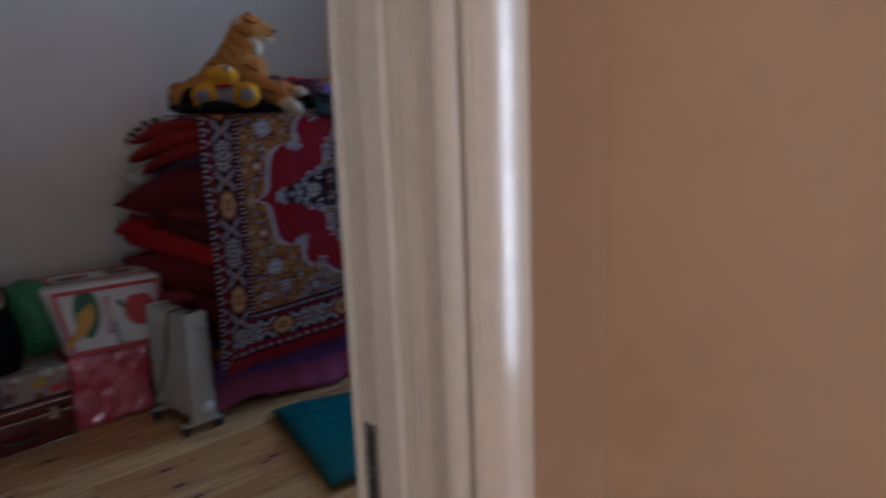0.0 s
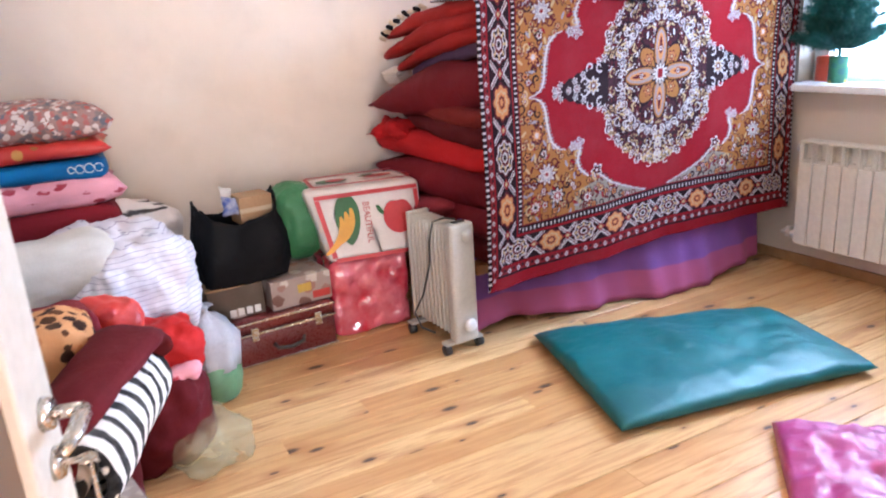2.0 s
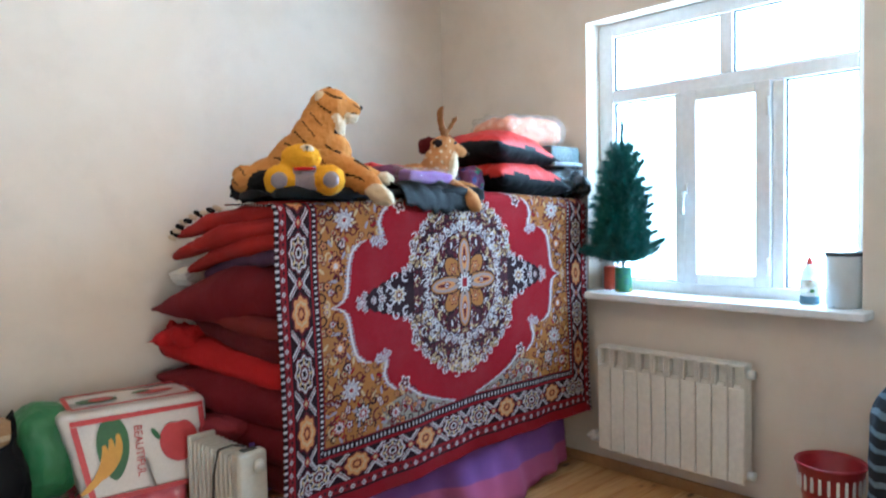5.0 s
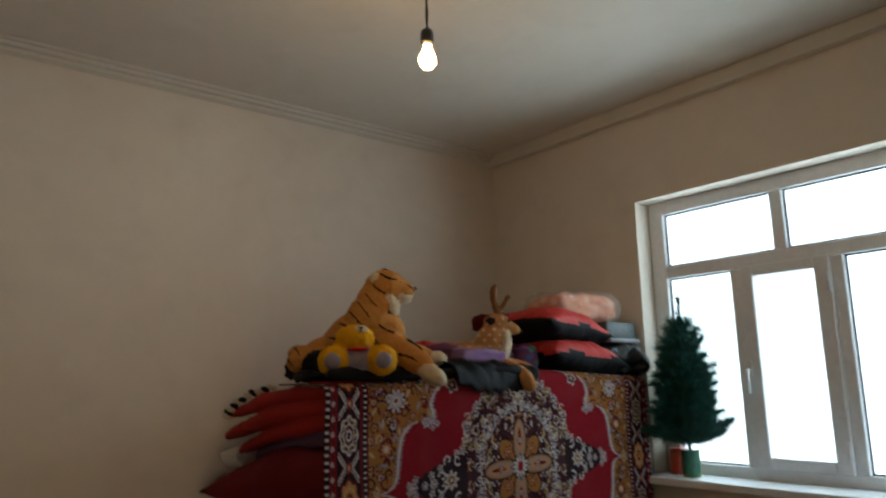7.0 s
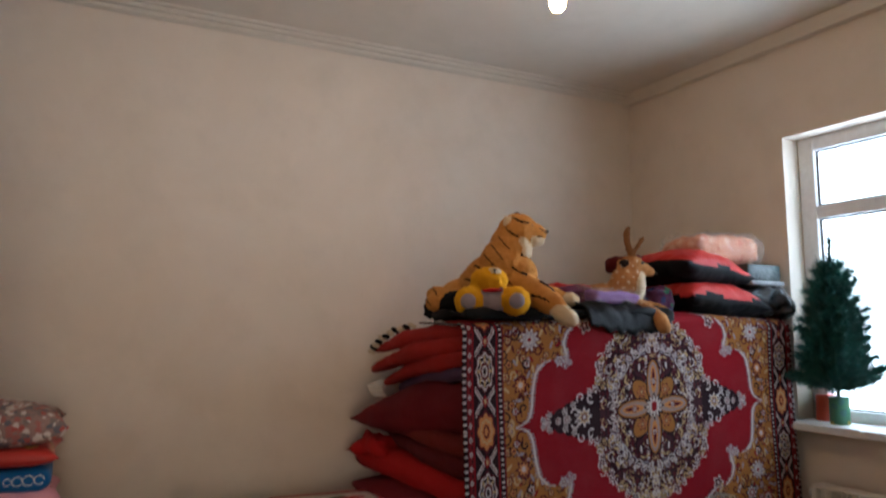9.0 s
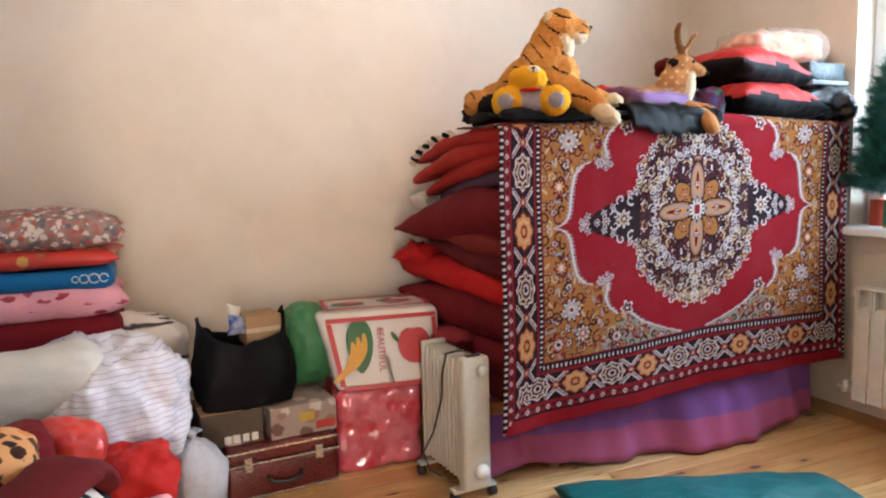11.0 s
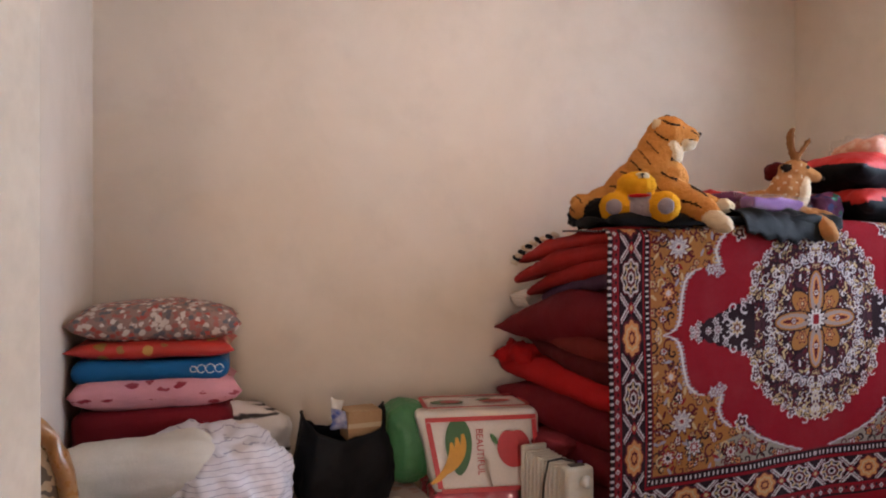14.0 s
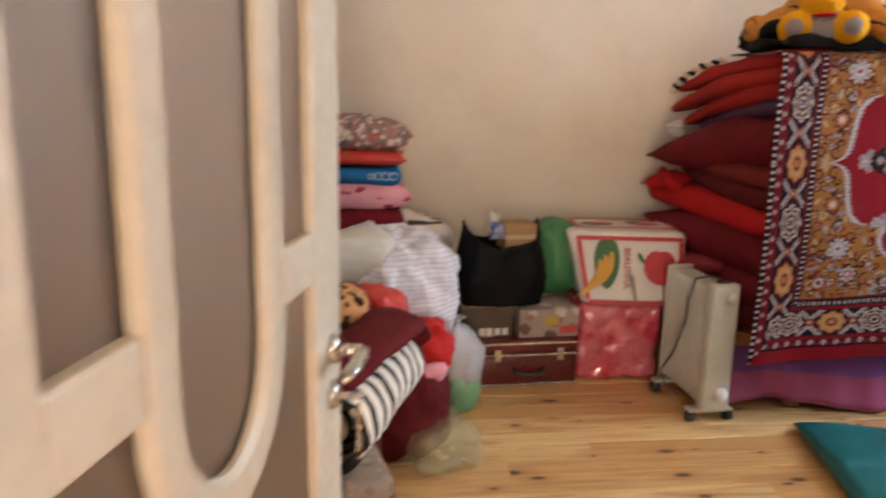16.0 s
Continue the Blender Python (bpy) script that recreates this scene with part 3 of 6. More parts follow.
# ---- doorway and door ----
def doorway():
    d = thing("door_frame", (DX1, YH, 0), "cream painted wooden door frame with moulded edges", "door frame", kind="structure")
    for s, x in ((1, 0.0), (-1, DX0 - DX1)):
        def run(name, a, b, y0, y1, m=M_TRIM, z1=2.10, bev=0.006):
            e0, e1 = sorted((x + s * a, x + s * b))
            return part(name, box(e0, e1, y0, y1, 0, z1, bev, 3), m, d)
        run("jamb", -0.002, 0.019, 0.003, 0.239)
        run("stop", -0.018, -0.003, 0.120, 0.175)
        run("bead", -0.010, -0.003, 0.020, 0.040)
        run("bead", -0.008, -0.003, 0.075, 0.090)
        bm = cyl((x + s * 0.004, 0.018, 0), (x + s * 0.004, 0.018, 2.085), 0.026, n=40)
        bmesh.ops.delete(bm, geom=[f for f in bm.faces if len(f.verts) > 4], context="FACES_ONLY")
        part("corner_bead", bm, M_TRIM, d, "", True)
        run("casing", -0.012, 0.085, -0.030, -0.016, z1=2.19)
        # back band: a sloping, slightly convex glossy face that stands proud at its outer edge
        bm = bmesh.new()
        prof = [(-0.008 + 0.054 * q - 0.0010 * math.sin(math.pi * q), -0.031 - 0.039 * q - 0.0014 * math.sin(math.pi * q)) for q in [k / 12 for k in range(13)]]
        prof += [(0.050, -0.069), (0.053, -0.064), (0.055, -0.031)]
        lo = [bm.verts.new((x + s * p, q, 0.0)) for p, q in prof]
        hi = [bm.verts.new((x + s * p, q, 2.17)) for p, q in prof]
        n = len(prof)
        for k in range(n):
            f = bm.faces.new((lo[k], lo[(k + 1) % n], hi[(k + 1) % n], hi[k]))
            f.smooth = k < 12
        for k in (0, 12):
            bm.edges.get((lo[k], hi[k])).smooth = False
        bmesh.ops.recalc_face_normals(bm, faces=bm.faces)
        part("back_band", bm, M_BEAD, d, "glossy sloping moulding")
        if s > 0:
            run("casing_room", -0.004, 0.080, 0.242, 0.256, z1=2.18)
    part("head", box(DX0 - DX1 + 0.002, -0.002, 0.003, 0.239, 2.08, 2.10), M_TRIM, d)
    part("casing_head", box(DX0 - DX1 - 0.08, 0.08, -0.030, -0.016, 2.10, 2.19, 0.006), M_TRIM, d)
    p = part("strike_plate", box(-0.0065, -0.002, 0.195, 0.222, 0.88, 1.03, 0.002), M_CHROME, d, "worn steel strike plate")
    # dark blocks on the plate stand in for the shade inside its holes
    for z in (0.915, 0.993):
        part("slot", box(-0.0075, -0.0064, 0.201, 0.216, z - 0.020, z + 0.022), M_DARK, p)


doorway()


def door_leaf():
    d = thing("door_1", (-0.325, 0.775, 0.012), "cream painted wooden door standing open, curved glazing bars and brown glass", "door", kind="structure", turn=76.0)
    W, H, T = 0.83, 2.05, 0.04
    S = 0.130

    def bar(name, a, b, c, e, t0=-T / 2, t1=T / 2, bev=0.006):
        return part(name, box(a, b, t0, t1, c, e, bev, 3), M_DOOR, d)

    bar("stile", 0, S, 0, H)
    bar("stile", W - S, W, 0, H)
    bar("bottom_rail", S, W - S, 0, 0.22)
    bar("top_rail", S, W - S, H - 0.12, H)
    g = part("glass", box(S, W - S, -0.003, 0.003, 0.22, H - 0.12), M_FROST, d, "brown frosted glass")
    mid = W / 2

    def bow(name, half, zc, width):
        """A glazing bar that runs down, round a half circle and up again."""
        pts = [(mid - half, H - 0.13)] + [(mid - half, z) for z in (1.6, 1.2, zc)]
        pts += [(mid - half * math.cos(a), zc - half * 1.15 * math.sin(a)) for a in [math.pi * k / 16 for k in range(1, 16)]]
        pts += [(mid + half, z) for z in (zc, 1.2, 1.6)] + [(mid + half, H - 0.13)]
        for side in (-1, 1):
            bm = bmesh.new()
            rows = []
            for i, p in enumerate(pts):
                q0, q1 = Vector(pts[max(i - 1, 0)]), Vector(pts[min(i + 1, len(pts) - 1)])
                t = (q1 - q0).normalized()
                nrm = Vector((-t.y, t.x))
                sec = ((-width / 2, 0.004), (-width / 2, 0.012), (-width / 2 + 0.010, 0.020), (width / 2 - 0.010, 0.020), (width / 2, 0.012), (width / 2, 0.004))
                rows.append([bm.verts.new((p[0] + nrm.x * a, side * b, p[1] + nrm.y * a)) for a, b in sec])
            for r, s in zip(rows, rows[1:]):
                for k in range(6):
                    bm.faces.new((r[k], r[(k + 1) % 6], s[(k + 1) % 6], s[k]))
            bmesh.ops.recalc_face_normals(bm, faces=bm.faces)
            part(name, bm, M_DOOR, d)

    bow("glazing_bar", 0.135, 1.03, 0.062)
    for a, b in ((mid + 0.165, W - S + 0.002), (S - 0.002, mid - 0.165)):
        bar("cross_bar", a, b, 1.04, 1.115, -0.019, 0.019)
    HZ, KZ = 0.915, 0.838
    for side in (-1,):
        y = side * (T / 2)
        rose = part("handle_rose", cyl((W - 0.055, y, HZ), (W - 0.055, y - 0.012, HZ), 0.025, 0.022, 20), M_CHROME, d, "round chrome handle rose", True)
        bm = cyl((W - 0.055, y - 0.010, HZ), (W - 0.055, y - 0.05, HZ), 0.010, n=12)
        sweep([(W - 0.055, y - 0.048, HZ), (W - 0.08, y - 0.054, HZ), (W - 0.125, y - 0.054, HZ - 0.002), (W - 0.165, y - 0.048, HZ - 0.006)], [0.012, 0.013, 0.013, 0.009], 10, bm, 0.7)
        part("lever", bm, M_CHROME, rose, "", True)
        esc = part("key_rose", cyl((W - 0.055, y, KZ), (W - 0.055, y - 0.010, KZ), 0.025, 0.022, 20), M_CHROME, d, "chrome keyhole rose", True)
        bm = box(W - 0.057, W - 0.053, y - 0.035, y - 0.010, KZ - 0.004, KZ + 0.004)
        lathe([(0.004, -0.003), (0.014, -0.002), (0.014, 0.002), (0.004, 0.003)], 14, (W - 0.055, y - 0.04, KZ), bm)
        part("key", bm, M_CHROME, esc, "steel key in the lock")
        bm = box(W - 0.058, W - 0.050, y - 0.046, y - 0.041, KZ - 0.07, KZ - 0.01, 0.002)
        box(W - 0.061, W - 0.047, y - 0.047, y - 0.040, KZ - 0.095, KZ - 0.07, 0.002, bm=bm)
        part("hanging_key", bm, M_CHROME, esc, "second steel key on the ring")
    part("lock_plate", box(W, W + 0.003, -0.011, 0.011, 0.77, 1.0, 0.001), M_CHROME, d, "steel lock plate")
    for z in (0.25, 1.8):
        part("hinge", cyl((-0.006, -0.022, z - 0.05), (-0.006, -0.022, z + 0.05), 0.008, n=12), M_CHROME, d, "steel hinge", True)


door_leaf()


def socket():
    s = thing("light_switch", (0.947, 0.20, 0.92), "cream plastic switch on the hall wall", "light switch")
    part("plate", box(-0.010, 0, -0.042, 0.042, -0.042, 0.042, 0.004), M_TRIM, s)
    for y in (-0.018, 0.018):
        part("rocker", box(-0.015, -0.010, y - 0.016, y + 0.016, -0.028, 0.028, 0.003), M_TRIM, s)


socket()


# invented door, out of view, built only to hold the streak lamp
def added_hall_door():
    w = thing("added_door_2", (-0.30, -2.30, 0.02), "added white glazed hall door, out of view, round the streak light", "door", kind="structure")
    for x0, x1, z0, z1 in ((-0.30, -0.23, 0, 2.27), (0.23, 0.30, 0, 2.27)):
        part("stile", box(x0, x1, -0.03, 0.03, z0, z1, 0.006), M_PVC, w)
    for z0, z1 in ((0, 0.08), (0.76, 0.81), (1.48, 1.53), (2.20, 2.27)):
        part("rail", box(-0.229, 0.229, -0.03, 0.03, z0, z1, 0.006), M_PVC, w)
    for z0, z1 in ((0.081, 0.759), (0.811, 1.479), (1.531, 2.199)):
        part("pane", box(-0.229, 0.229, -0.003, 0.003, z0, z1), M_PANE, w).visible_shadow = False


added_hall_door()


# added ceiling lamp, never in view, that lifts the brightness of the hall
def hall_fill_lamp():
    l = thing("hall_fill_lamp", (-0.85, 0.05, 2.75), "added round opal hall lamp, out of view, brightening the hall", "ceiling lamp")
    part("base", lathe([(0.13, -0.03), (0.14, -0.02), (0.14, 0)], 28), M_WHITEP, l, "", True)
    part("shade", lathe([(0.02, -0.10), (0.08, -0.09), (0.115, -0.065), (0.125, -0.03)], 28), glow("fill_lamp_glow", (1.0, 0.80, 0.56), 330.0), l, "glowing shade of the added lamp", True)


hall_fill_lamp()


# ---- pendant bulb ----
def pendant():
    p = thing("pendant_bulb", (1.60, 2.50, ZC), "bare lit light bulb hanging on a dark cord", "light bulb")
    bm = sweep([(0, 0, 0), (0.004, 0.002, -0.10), (-0.003, 0.0, -0.2), (0.002, -0.002, -0.27), (0, 0, -0.335)], 0.0035, 8)
    sweep([(0.004, 0, 0), (-0.003, 0.003, -0.10), (0.005, 0.001, -0.2), (-0.001, 0.002, -0.27), (0, 0, -0.335)], 0.0032, 8, bm)
    part("cord", bm, M_BLACK, p, "twisted dark cord", True)
    part("ceiling_rose", lathe([(0.10, -0.016), (0.125, -0.012), (0.135, -0.020), (0.155, -0.016), (0.165, -0.004), (0.165, -0.001)], 40), M_CEIL, p, "round plaster ceiling rose", True)
    bm = lathe([(0.012, 0.0), (0.020, -0.006), (0.024, -0.02), (0.024, -0.05), (0.020, -0.056), (0.012, -0.06)][::-1], 20, (0, 0, -0.335))
    part("lampholder", bm, M_BLACK, p, "black lampholder", True)
    prof = [(0.004, -0.088), (0.018, -0.083), (0.028, -0.069), (0.030, -0.054), (0.025, -0.036), (0.017, -0.020), (0.013, -0.007), (0.012, 0.0)]
    part("bulb", lathe(prof, 24, (0, 0, -0.397)), M_BULB, p, "glowing warm bulb", True)


pendant()


# ---- radiator ----
def radiator():
    r = thing("radiator", (3.425, 2.10, 0.158), "cream aluminium sectional radiator under the window", "radiator")
    for i in range(10):
        y = i * 0.0805
        s = part("section", box(-0.045, -0.030, y + 0.002, y + 0.0785, 0.0, 0.455, 0.006), M_RAD, r)
        bm = box(-0.030, 0.035, y + 0.020, y + 0.060, 0.01, 0.47, 0.006)
        box(0.005, 0.035, y + 0.002, y + 0.0785, 0.40, 0.553, 0.003, 1, bm)
        box(-0.030, 0.045, y + 0.004, y + 0.014, 0.02, 0.55, 0.003, 1, bm)
        box(-0.030, 0.045, y + 0.066, y + 0.076, 0.02, 0.55, 0.003, 1, bm)
        part("core", bm, M_RAD, s)
        bm = box(-0.048, 0.045, y + 0.002, y + 0.0785, 0.553, 0.566, 0.004)
        box(-0.046, -0.034, y + 0.002, y + 0.009, 0.455, 0.553, 0.002, 1, bm)
        box(-0.046, -0.034, y + 0.0715, y + 0.0785, 0.455, 0.553, 0.002, 1, bm)
        part("grille", bm, M_RAD, s)
    for y0, z in ((-0.03, 0.52), (-0.03, 0.04), (0.835, 0.52), (0.835, 0.04)):
        part("end_cap", cyl((0, y0, z), (0, y0 + (0.03 if y0 < 0 else -0.03), z), 0.022, n=16), M_WHITEP, r, "", True)
    bm = sweep([(0, 0.83, 0.04), (0, 0.90, 0.04), (0.04, 0.905, 0.04), (0.095, 0.905, 0.04)], 0.011, 10)
    part("pipe", bm, M_WHITEP, r, "white supply pipe", True)
    part("valve", cyl((0, 0.865, 0.02), (0, 0.865, 0.075), 0.017, 0.013, 14), M_WHITEP, r, "white valve", True)
    for y in (0.15, 0.65):
        part("bracket", box(0.03, 0.095, y, y + 0.012, 0.48, 0.50), M_RAD, r)


radiator()


# ---- the hanging rug ----
def rug_pattern(nu, nv, hw, hh):
    """Colours of a Persian medallion carpet, one quarter drawn and mirrored."""
    a, b = np.meshgrid(np.linspace(0, hw, nu), np.linspace(0, hh, nv), indexing="ij")
    red, navy, gold = (0.205, 0.004, 0.009), (0.014, 0.005, 0.008), (0.29, 0.115, 0.024)
    white, blue, wine, orange, tan = (0.47, 0.42, 0.41), (0.24, 0.22, 0.26), (0.085, 0.007, 0.011), (0.46, 0.18, 0.055), (0.42, 0.29, 0.14)
    col = np.zeros((*a.shape, 3))
    col[:] = red
    rng = random.Random(4)

    def put(mask, c):
        col[mask] = c

    def flower(x, y, r, cs, n=8, ph=0.0):
        d = np.hypot(a - x, b - y)
        th = np.arctan2(b - y, a - x)
        k = r * (0.80 + 0.20 * np.cos(n * th + ph))
        for i, c in enumerate(cs):
            put(d < k * (1 - i / len(cs)), c)

    def curl(x, y, r, c, start, turns=0.8, w=0.004):
        for i in range(26):
            t = i / 25
            an, rr = start + turns * 2 * math.pi * t, r * (1 - 0.75 * t)
            put(np.hypot(a - x - rr * math.cos(an), b - y - rr * math.sin(an)) < w * (1.15 - 0.5 * t), c)

    def leaf(x, y, l, w, an, c):
        p, q = (a - x) * math.cos(an) + (b - y) * math.sin(an), -(a - x) * math.sin(an) + (b - y) * math.cos(an)
        put((p / l) ** 2 + (q / w) ** 2 < 1, c)

    fa, fb = hw - 0.185, hh - 0.265          # the inner field
    # spandrels: everything in the field outside a lobed outline
    t = np.clip(b / fb, 0, 1)
    eb = (0.0, 0.012, 0.03, 0.06, 0.14, 0.20, 0.235, 0.250, 0.252, 0.31, 0.35, 0.39, 0.395, 0.45, 0.50, 0.53)
    ea = (0.725, 0.685, 0.662, 0.650, 0.640, 0.625, 0.590, 0.545, 0.465, 0.485, 0.470, 0.425, 0.360, 0.290, 0.170, 0.080)
    edge = np.interp(b, eb, ea)
    sp = a > edge
    put(sp, gold)
    put(sp & (b > 0.40 + 0.25 * (a - 0.3)) & (a < 0.50), (0.22, 0.19, 0.15))
    flower(0.375, 0.375, 0.034, [white, navy, wine, white], 5)
    for _ in range(420):
        x, y = rng.uniform(0.15, fa), rng.uniform(0, fb)
        i, j = min(nu - 1, int(x / hw * (nu - 1))), min(nv - 1, int(y / hh * (nv - 1)))
        if not sp[i, j]:
            continue
        k = rng.random()
        if k < 0.35:
            flower(x, y, rng.uniform(0.013, 0.024), rng.choice(([wine, tan, red], [navy, orange, wine], [wine, white, red])), rng.choice((5, 6, 8)))
        elif k < 0.7:
            curl(x, y, rng.uniform(0.014, 0.03), rng.choice((wine, navy, wine, tan)), rng.uniform(0, 6), 0.9, 0.0042)
        else:
            leaf(x, y, 0.017, 0.006, rng.uniform(0, 3), rng.choice((wine, tan, red, blue)))
    flower(0.655, 0.335, 0.058, [wine, white, blue, white, red], 10)
    flower(0.60, 0.44, 0.045, [navy, white, red, white], 8)
    flower(0.70, 0.16, 0.040, [wine, orange, white], 8)
    flower(0.715, 0.47, 0.036, [red, white, navy], 8)
    flower(0.43, 0.485, 0.034, [wine, white, red], 8)
    line = np.abs(a - edge) < 0.0055
    put(line & (b < fb), white)
    put((np.abs(a - edge) < 0.015) & (np.abs(a - edge) >= 0.0055) & (np.sin(b * 420) > 0) & (b < fb), blue)
    for x, y, s in ((0.505, 0.240, 1.0), (0.60, 0.075, 0.0)):
        if s:
            for dx, dy, r in ((0, 0, 0.026), (-0.03, 0.004, 0.020), (-0.052, -0.010, 0.015), (-0.030, -0.024, 0.012)):
                flower(x + dx, y + dy, r, [blue, white, wine, white], 6)
    # central medallion
    th = np.arctan2(b, a)
    hb = (0.0, 0.06, 0.10, 0.16, 0.215, 0.25, 0.30, 0.34, 0.375, 0.41)
    ha = (0.41, 0.385, 0.335, 0.300, 0.305, 0.262, 0.228, 0.165, 0.120, 0.02)
    half = np.interp(b, hb, ha) + 0.010 * np.sin(b * 95)
    med = (a < half) & (b < 0.41)
    put((a < half + 0.006) & (b < 0.414), wine)
    put(med, (0.042, 0.009, 0.015))
    for _ in range(420):
        y = rng.uniform(0, 0.40)
        x = rng.uniform(0, float(np.interp(y, hb, ha)) - 0.012)
        k = rng.random()
        if k < 0.50:
            curl(x, y, rng.uniform(0.014, 0.024), rng.choice((white, navy, tan, wine, navy)), rng.uniform(0, 6), 0.9, 0.0028)
        elif k < 0.68:
            flower(x, y, rng.uniform(0.010, 0.016), rng.choice(([navy, wine, tan], [navy, white, red], [navy, tan, wine])), 6)
        else:
            leaf(x, y, 0.016, 0.005, rng.uniform(0, 3), rng.choice((white, wine, wine, navy, tan)))
    for i in range(13):                      # pale palmettes along its outline
        y = 0.055 + 0.345 * i / 12
        x = float(np.interp(y, hb, ha)) - 0.004
        flower(x, y, 0.023 if i % 2 else 0.017, [white, navy, wine, white] if i % 3 else [tan, navy, tan], 5, i)
        curl(x + 0.006, y + 0.012, 0.018, white, i * 1.1, 0.7, 0.0028)
    for i in range(9):                       # an inner ring of scrolls
        an = (i + 0.5) / 9 * math.pi / 2
        curl(0.235 * math.cos(an), 0.265 * math.sin(an), 0.026, blue if i % 2 else white, an * 3, 0.9, 0.0028)
        flower(0.235 * math.cos(an), 0.265 * math.sin(an), 0.012, [white, wine], 5)
    # horizontal pendant
    pend = np.abs(b) < 0.085 * np.clip((0.60 - a) / 0.22, 0, 1) ** 0.8 + 0.010 * np.abs(np.sin(a * 70))
    pm = (a > 0.30) & (a < 0.60) & pend
    put(pm, navy)
    for x, r in ((0.385, 0.050), (0.475, 0.022), (0.52, 0.017), (0.575, 0.020)):
        flower(x, 0, r, [navy, white, tan, wine, white] if r > 0.03 else [white, wine, white], 8)
    for x, y in ((0.44, 0.055), (0.485, 0.035), (0.565, 0.030), (0.595, 0.012)):
        flower(x, y, 0.016, [white, navy, white], 5)
    for x, y in ((0.35, 0.075), (0.40, 0.080), (0.43, 0.02)):
        curl(x, y, 0.022, white, x * 30, 0.8, 0.0038)
    for y, r in ((0.395, 0.028), (0.365, 0.022), (0.32, 0.026)):
        flower(0, y, r, [white, tan, white, wine], 8)
    # star in the middle
    for an in (math.pi / 4,):
        leaf(0.085 * math.cos(an), 0.085 * math.sin(an), 0.082, 0.047, an, navy)
        leaf(0.085 * math.cos(an), 0.085 * math.sin(an), 0.076, 0.041, an, gold)
        flower(0.098 * math.cos(an), 0.098 * math.sin(an), 0.030, [wine, orange, wine, tan], 6)
    for an in (0.0, math.pi / 2):
        leaf(0.105 * math.cos(an), 0.105 * math.sin(an), 0.105, 0.044, an, navy)
        leaf(0.105 * math.cos(an), 0.105 * math.sin(an), 0.098, 0.038, an, gold)
        leaf(0.110 * math.cos(an), 0.110 * math.sin(an), 0.084, 0.030, an, (0.26, 0.19, 0.17))
        leaf(0.120 * math.cos(an), 0.120 * math.sin(an), 0.060, 0.017, an, orange)
        leaf(0.125 * math.cos(an), 0.125 * math.sin(an), 0.040, 0.008, an, wine)
        flower(0.112 * math.cos(an), 0.112 * math.sin(an), 0.018, [wine, white, wine], 6)
    flower(0, 0, 0.058, [navy, white, white, blue, navy], 12)
    put((a < 0.013) & (b < 0.020), red)
    # borders
    for along, across, far, lo, wide in ((b, a, fa, hh, 0.185), (a, b, fb, hw, 0.265)):
        d = across - far
        inb = (d > 0) & ((a <= fa + (hw - fa) * np.clip((b - fb) / (hh - fb), 0, 1)) if across is b else (b <= fb + (hh - fb) * np.clip((a - fa) / (hw - fa), 0, 1)))
        e = d / wide

        def put2(m, c):
            col[m & inb] = c
        side = across is a
        out = 0.74 if side else 0.62
        put2(e > 0, (0.15, 0.008, 0.012))
        put2((e > 0.03) & (e < 0.15), navy)
        put2((e > 0.055) & (e < 0.125) & (np.sin(along * 300) > 0.55), white)
        put2((e > 0.15) & (e < 0.19), red)
        put2((e > 0.19) & (e < out), navy)
        mid, span = (0.465, 0.25) if side else (0.405, 0.205)
        pitch = 0.225 if side else 0.180
        if side:
            cell = np.round(along / pitch)
            u = along / pitch - cell
        else:
            cell = np.floor(along / pitch)
            u = along / pitch - cell - 0.5
        v = (e - mid) / span
        un, vn = u * pitch / (0.082 if side else 0.070), v
        rr, an = np.hypot(un, vn), np.arctan2(vn, un)
        lob = 0.92 + 0.08 * np.cos(8 * an)
        odd = np.mod(cell, 2) == (0 if side else 1)
        for sel, cs in ((odd, ((wine, 1.0), (orange, 0.84), (tan, 0.62), (orange, 0.50), (wine, 0.34), (orange, 0.20))), (~odd, ((wine, 1.0), (white, 0.90), (navy, 0.78), (white, 0.60), (wine, 0.50), (white, 0.30), (navy, 0.18)))):
            for c, q in cs:
                put2(sel & (rr < q * lob), c)
        put2((rr > 0.42) & (rr < 0.74) & (np.cos(8 * an) > 0.6) & ~odd, tan)
        u2 = (u - np.where(u > 0, 0.5, -0.5)) * pitch / 0.05
        w2 = np.abs(v) - 0.75 * np.abs(u2)
        put2((np.abs(u2) < 1.1) & (w2 > 0.05) & (w2 < 0.42) & (np.abs(v) < 0.98), white)
        put2((np.abs(u2) < 1.1) & (w2 > 0.14) & (w2 < 0.26), wine)
        put2(np.abs(u2) + np.abs(v) * 1.6 < 0.52, red)
        put2(np.abs(u2) + np.abs(v) * 1.6 < 0.26, tan)
        put2((e > out) & (e < out + 0.035), red)
        put2((e > out + 0.035) & (e < 0.90), (0.15, 0.008, 0.012))
        spot = np.abs(np.mod(along, 0.052) - 0.026) / 0.011 + np.abs(e - (out + 0.10)) / 0.045
        put2(spot < 1.0, white)
        put2(spot < 0.45, navy)
        put2((np.abs(np.mod(along + 0.026, 0.052) - 0.026) / 0.008 + np.abs(e - (out + 0.075)) / 0.03) < 1.0, navy)
        if side:
            put2(e > 0.90, navy)
            put2((e > 0.92) & (np.sin(along * 240) > 0.45), white)
        else:
            put2(e > out + 0.15, red)
            put2((e > out + 0.145) & (e < out + 0.175), navy)
    return col


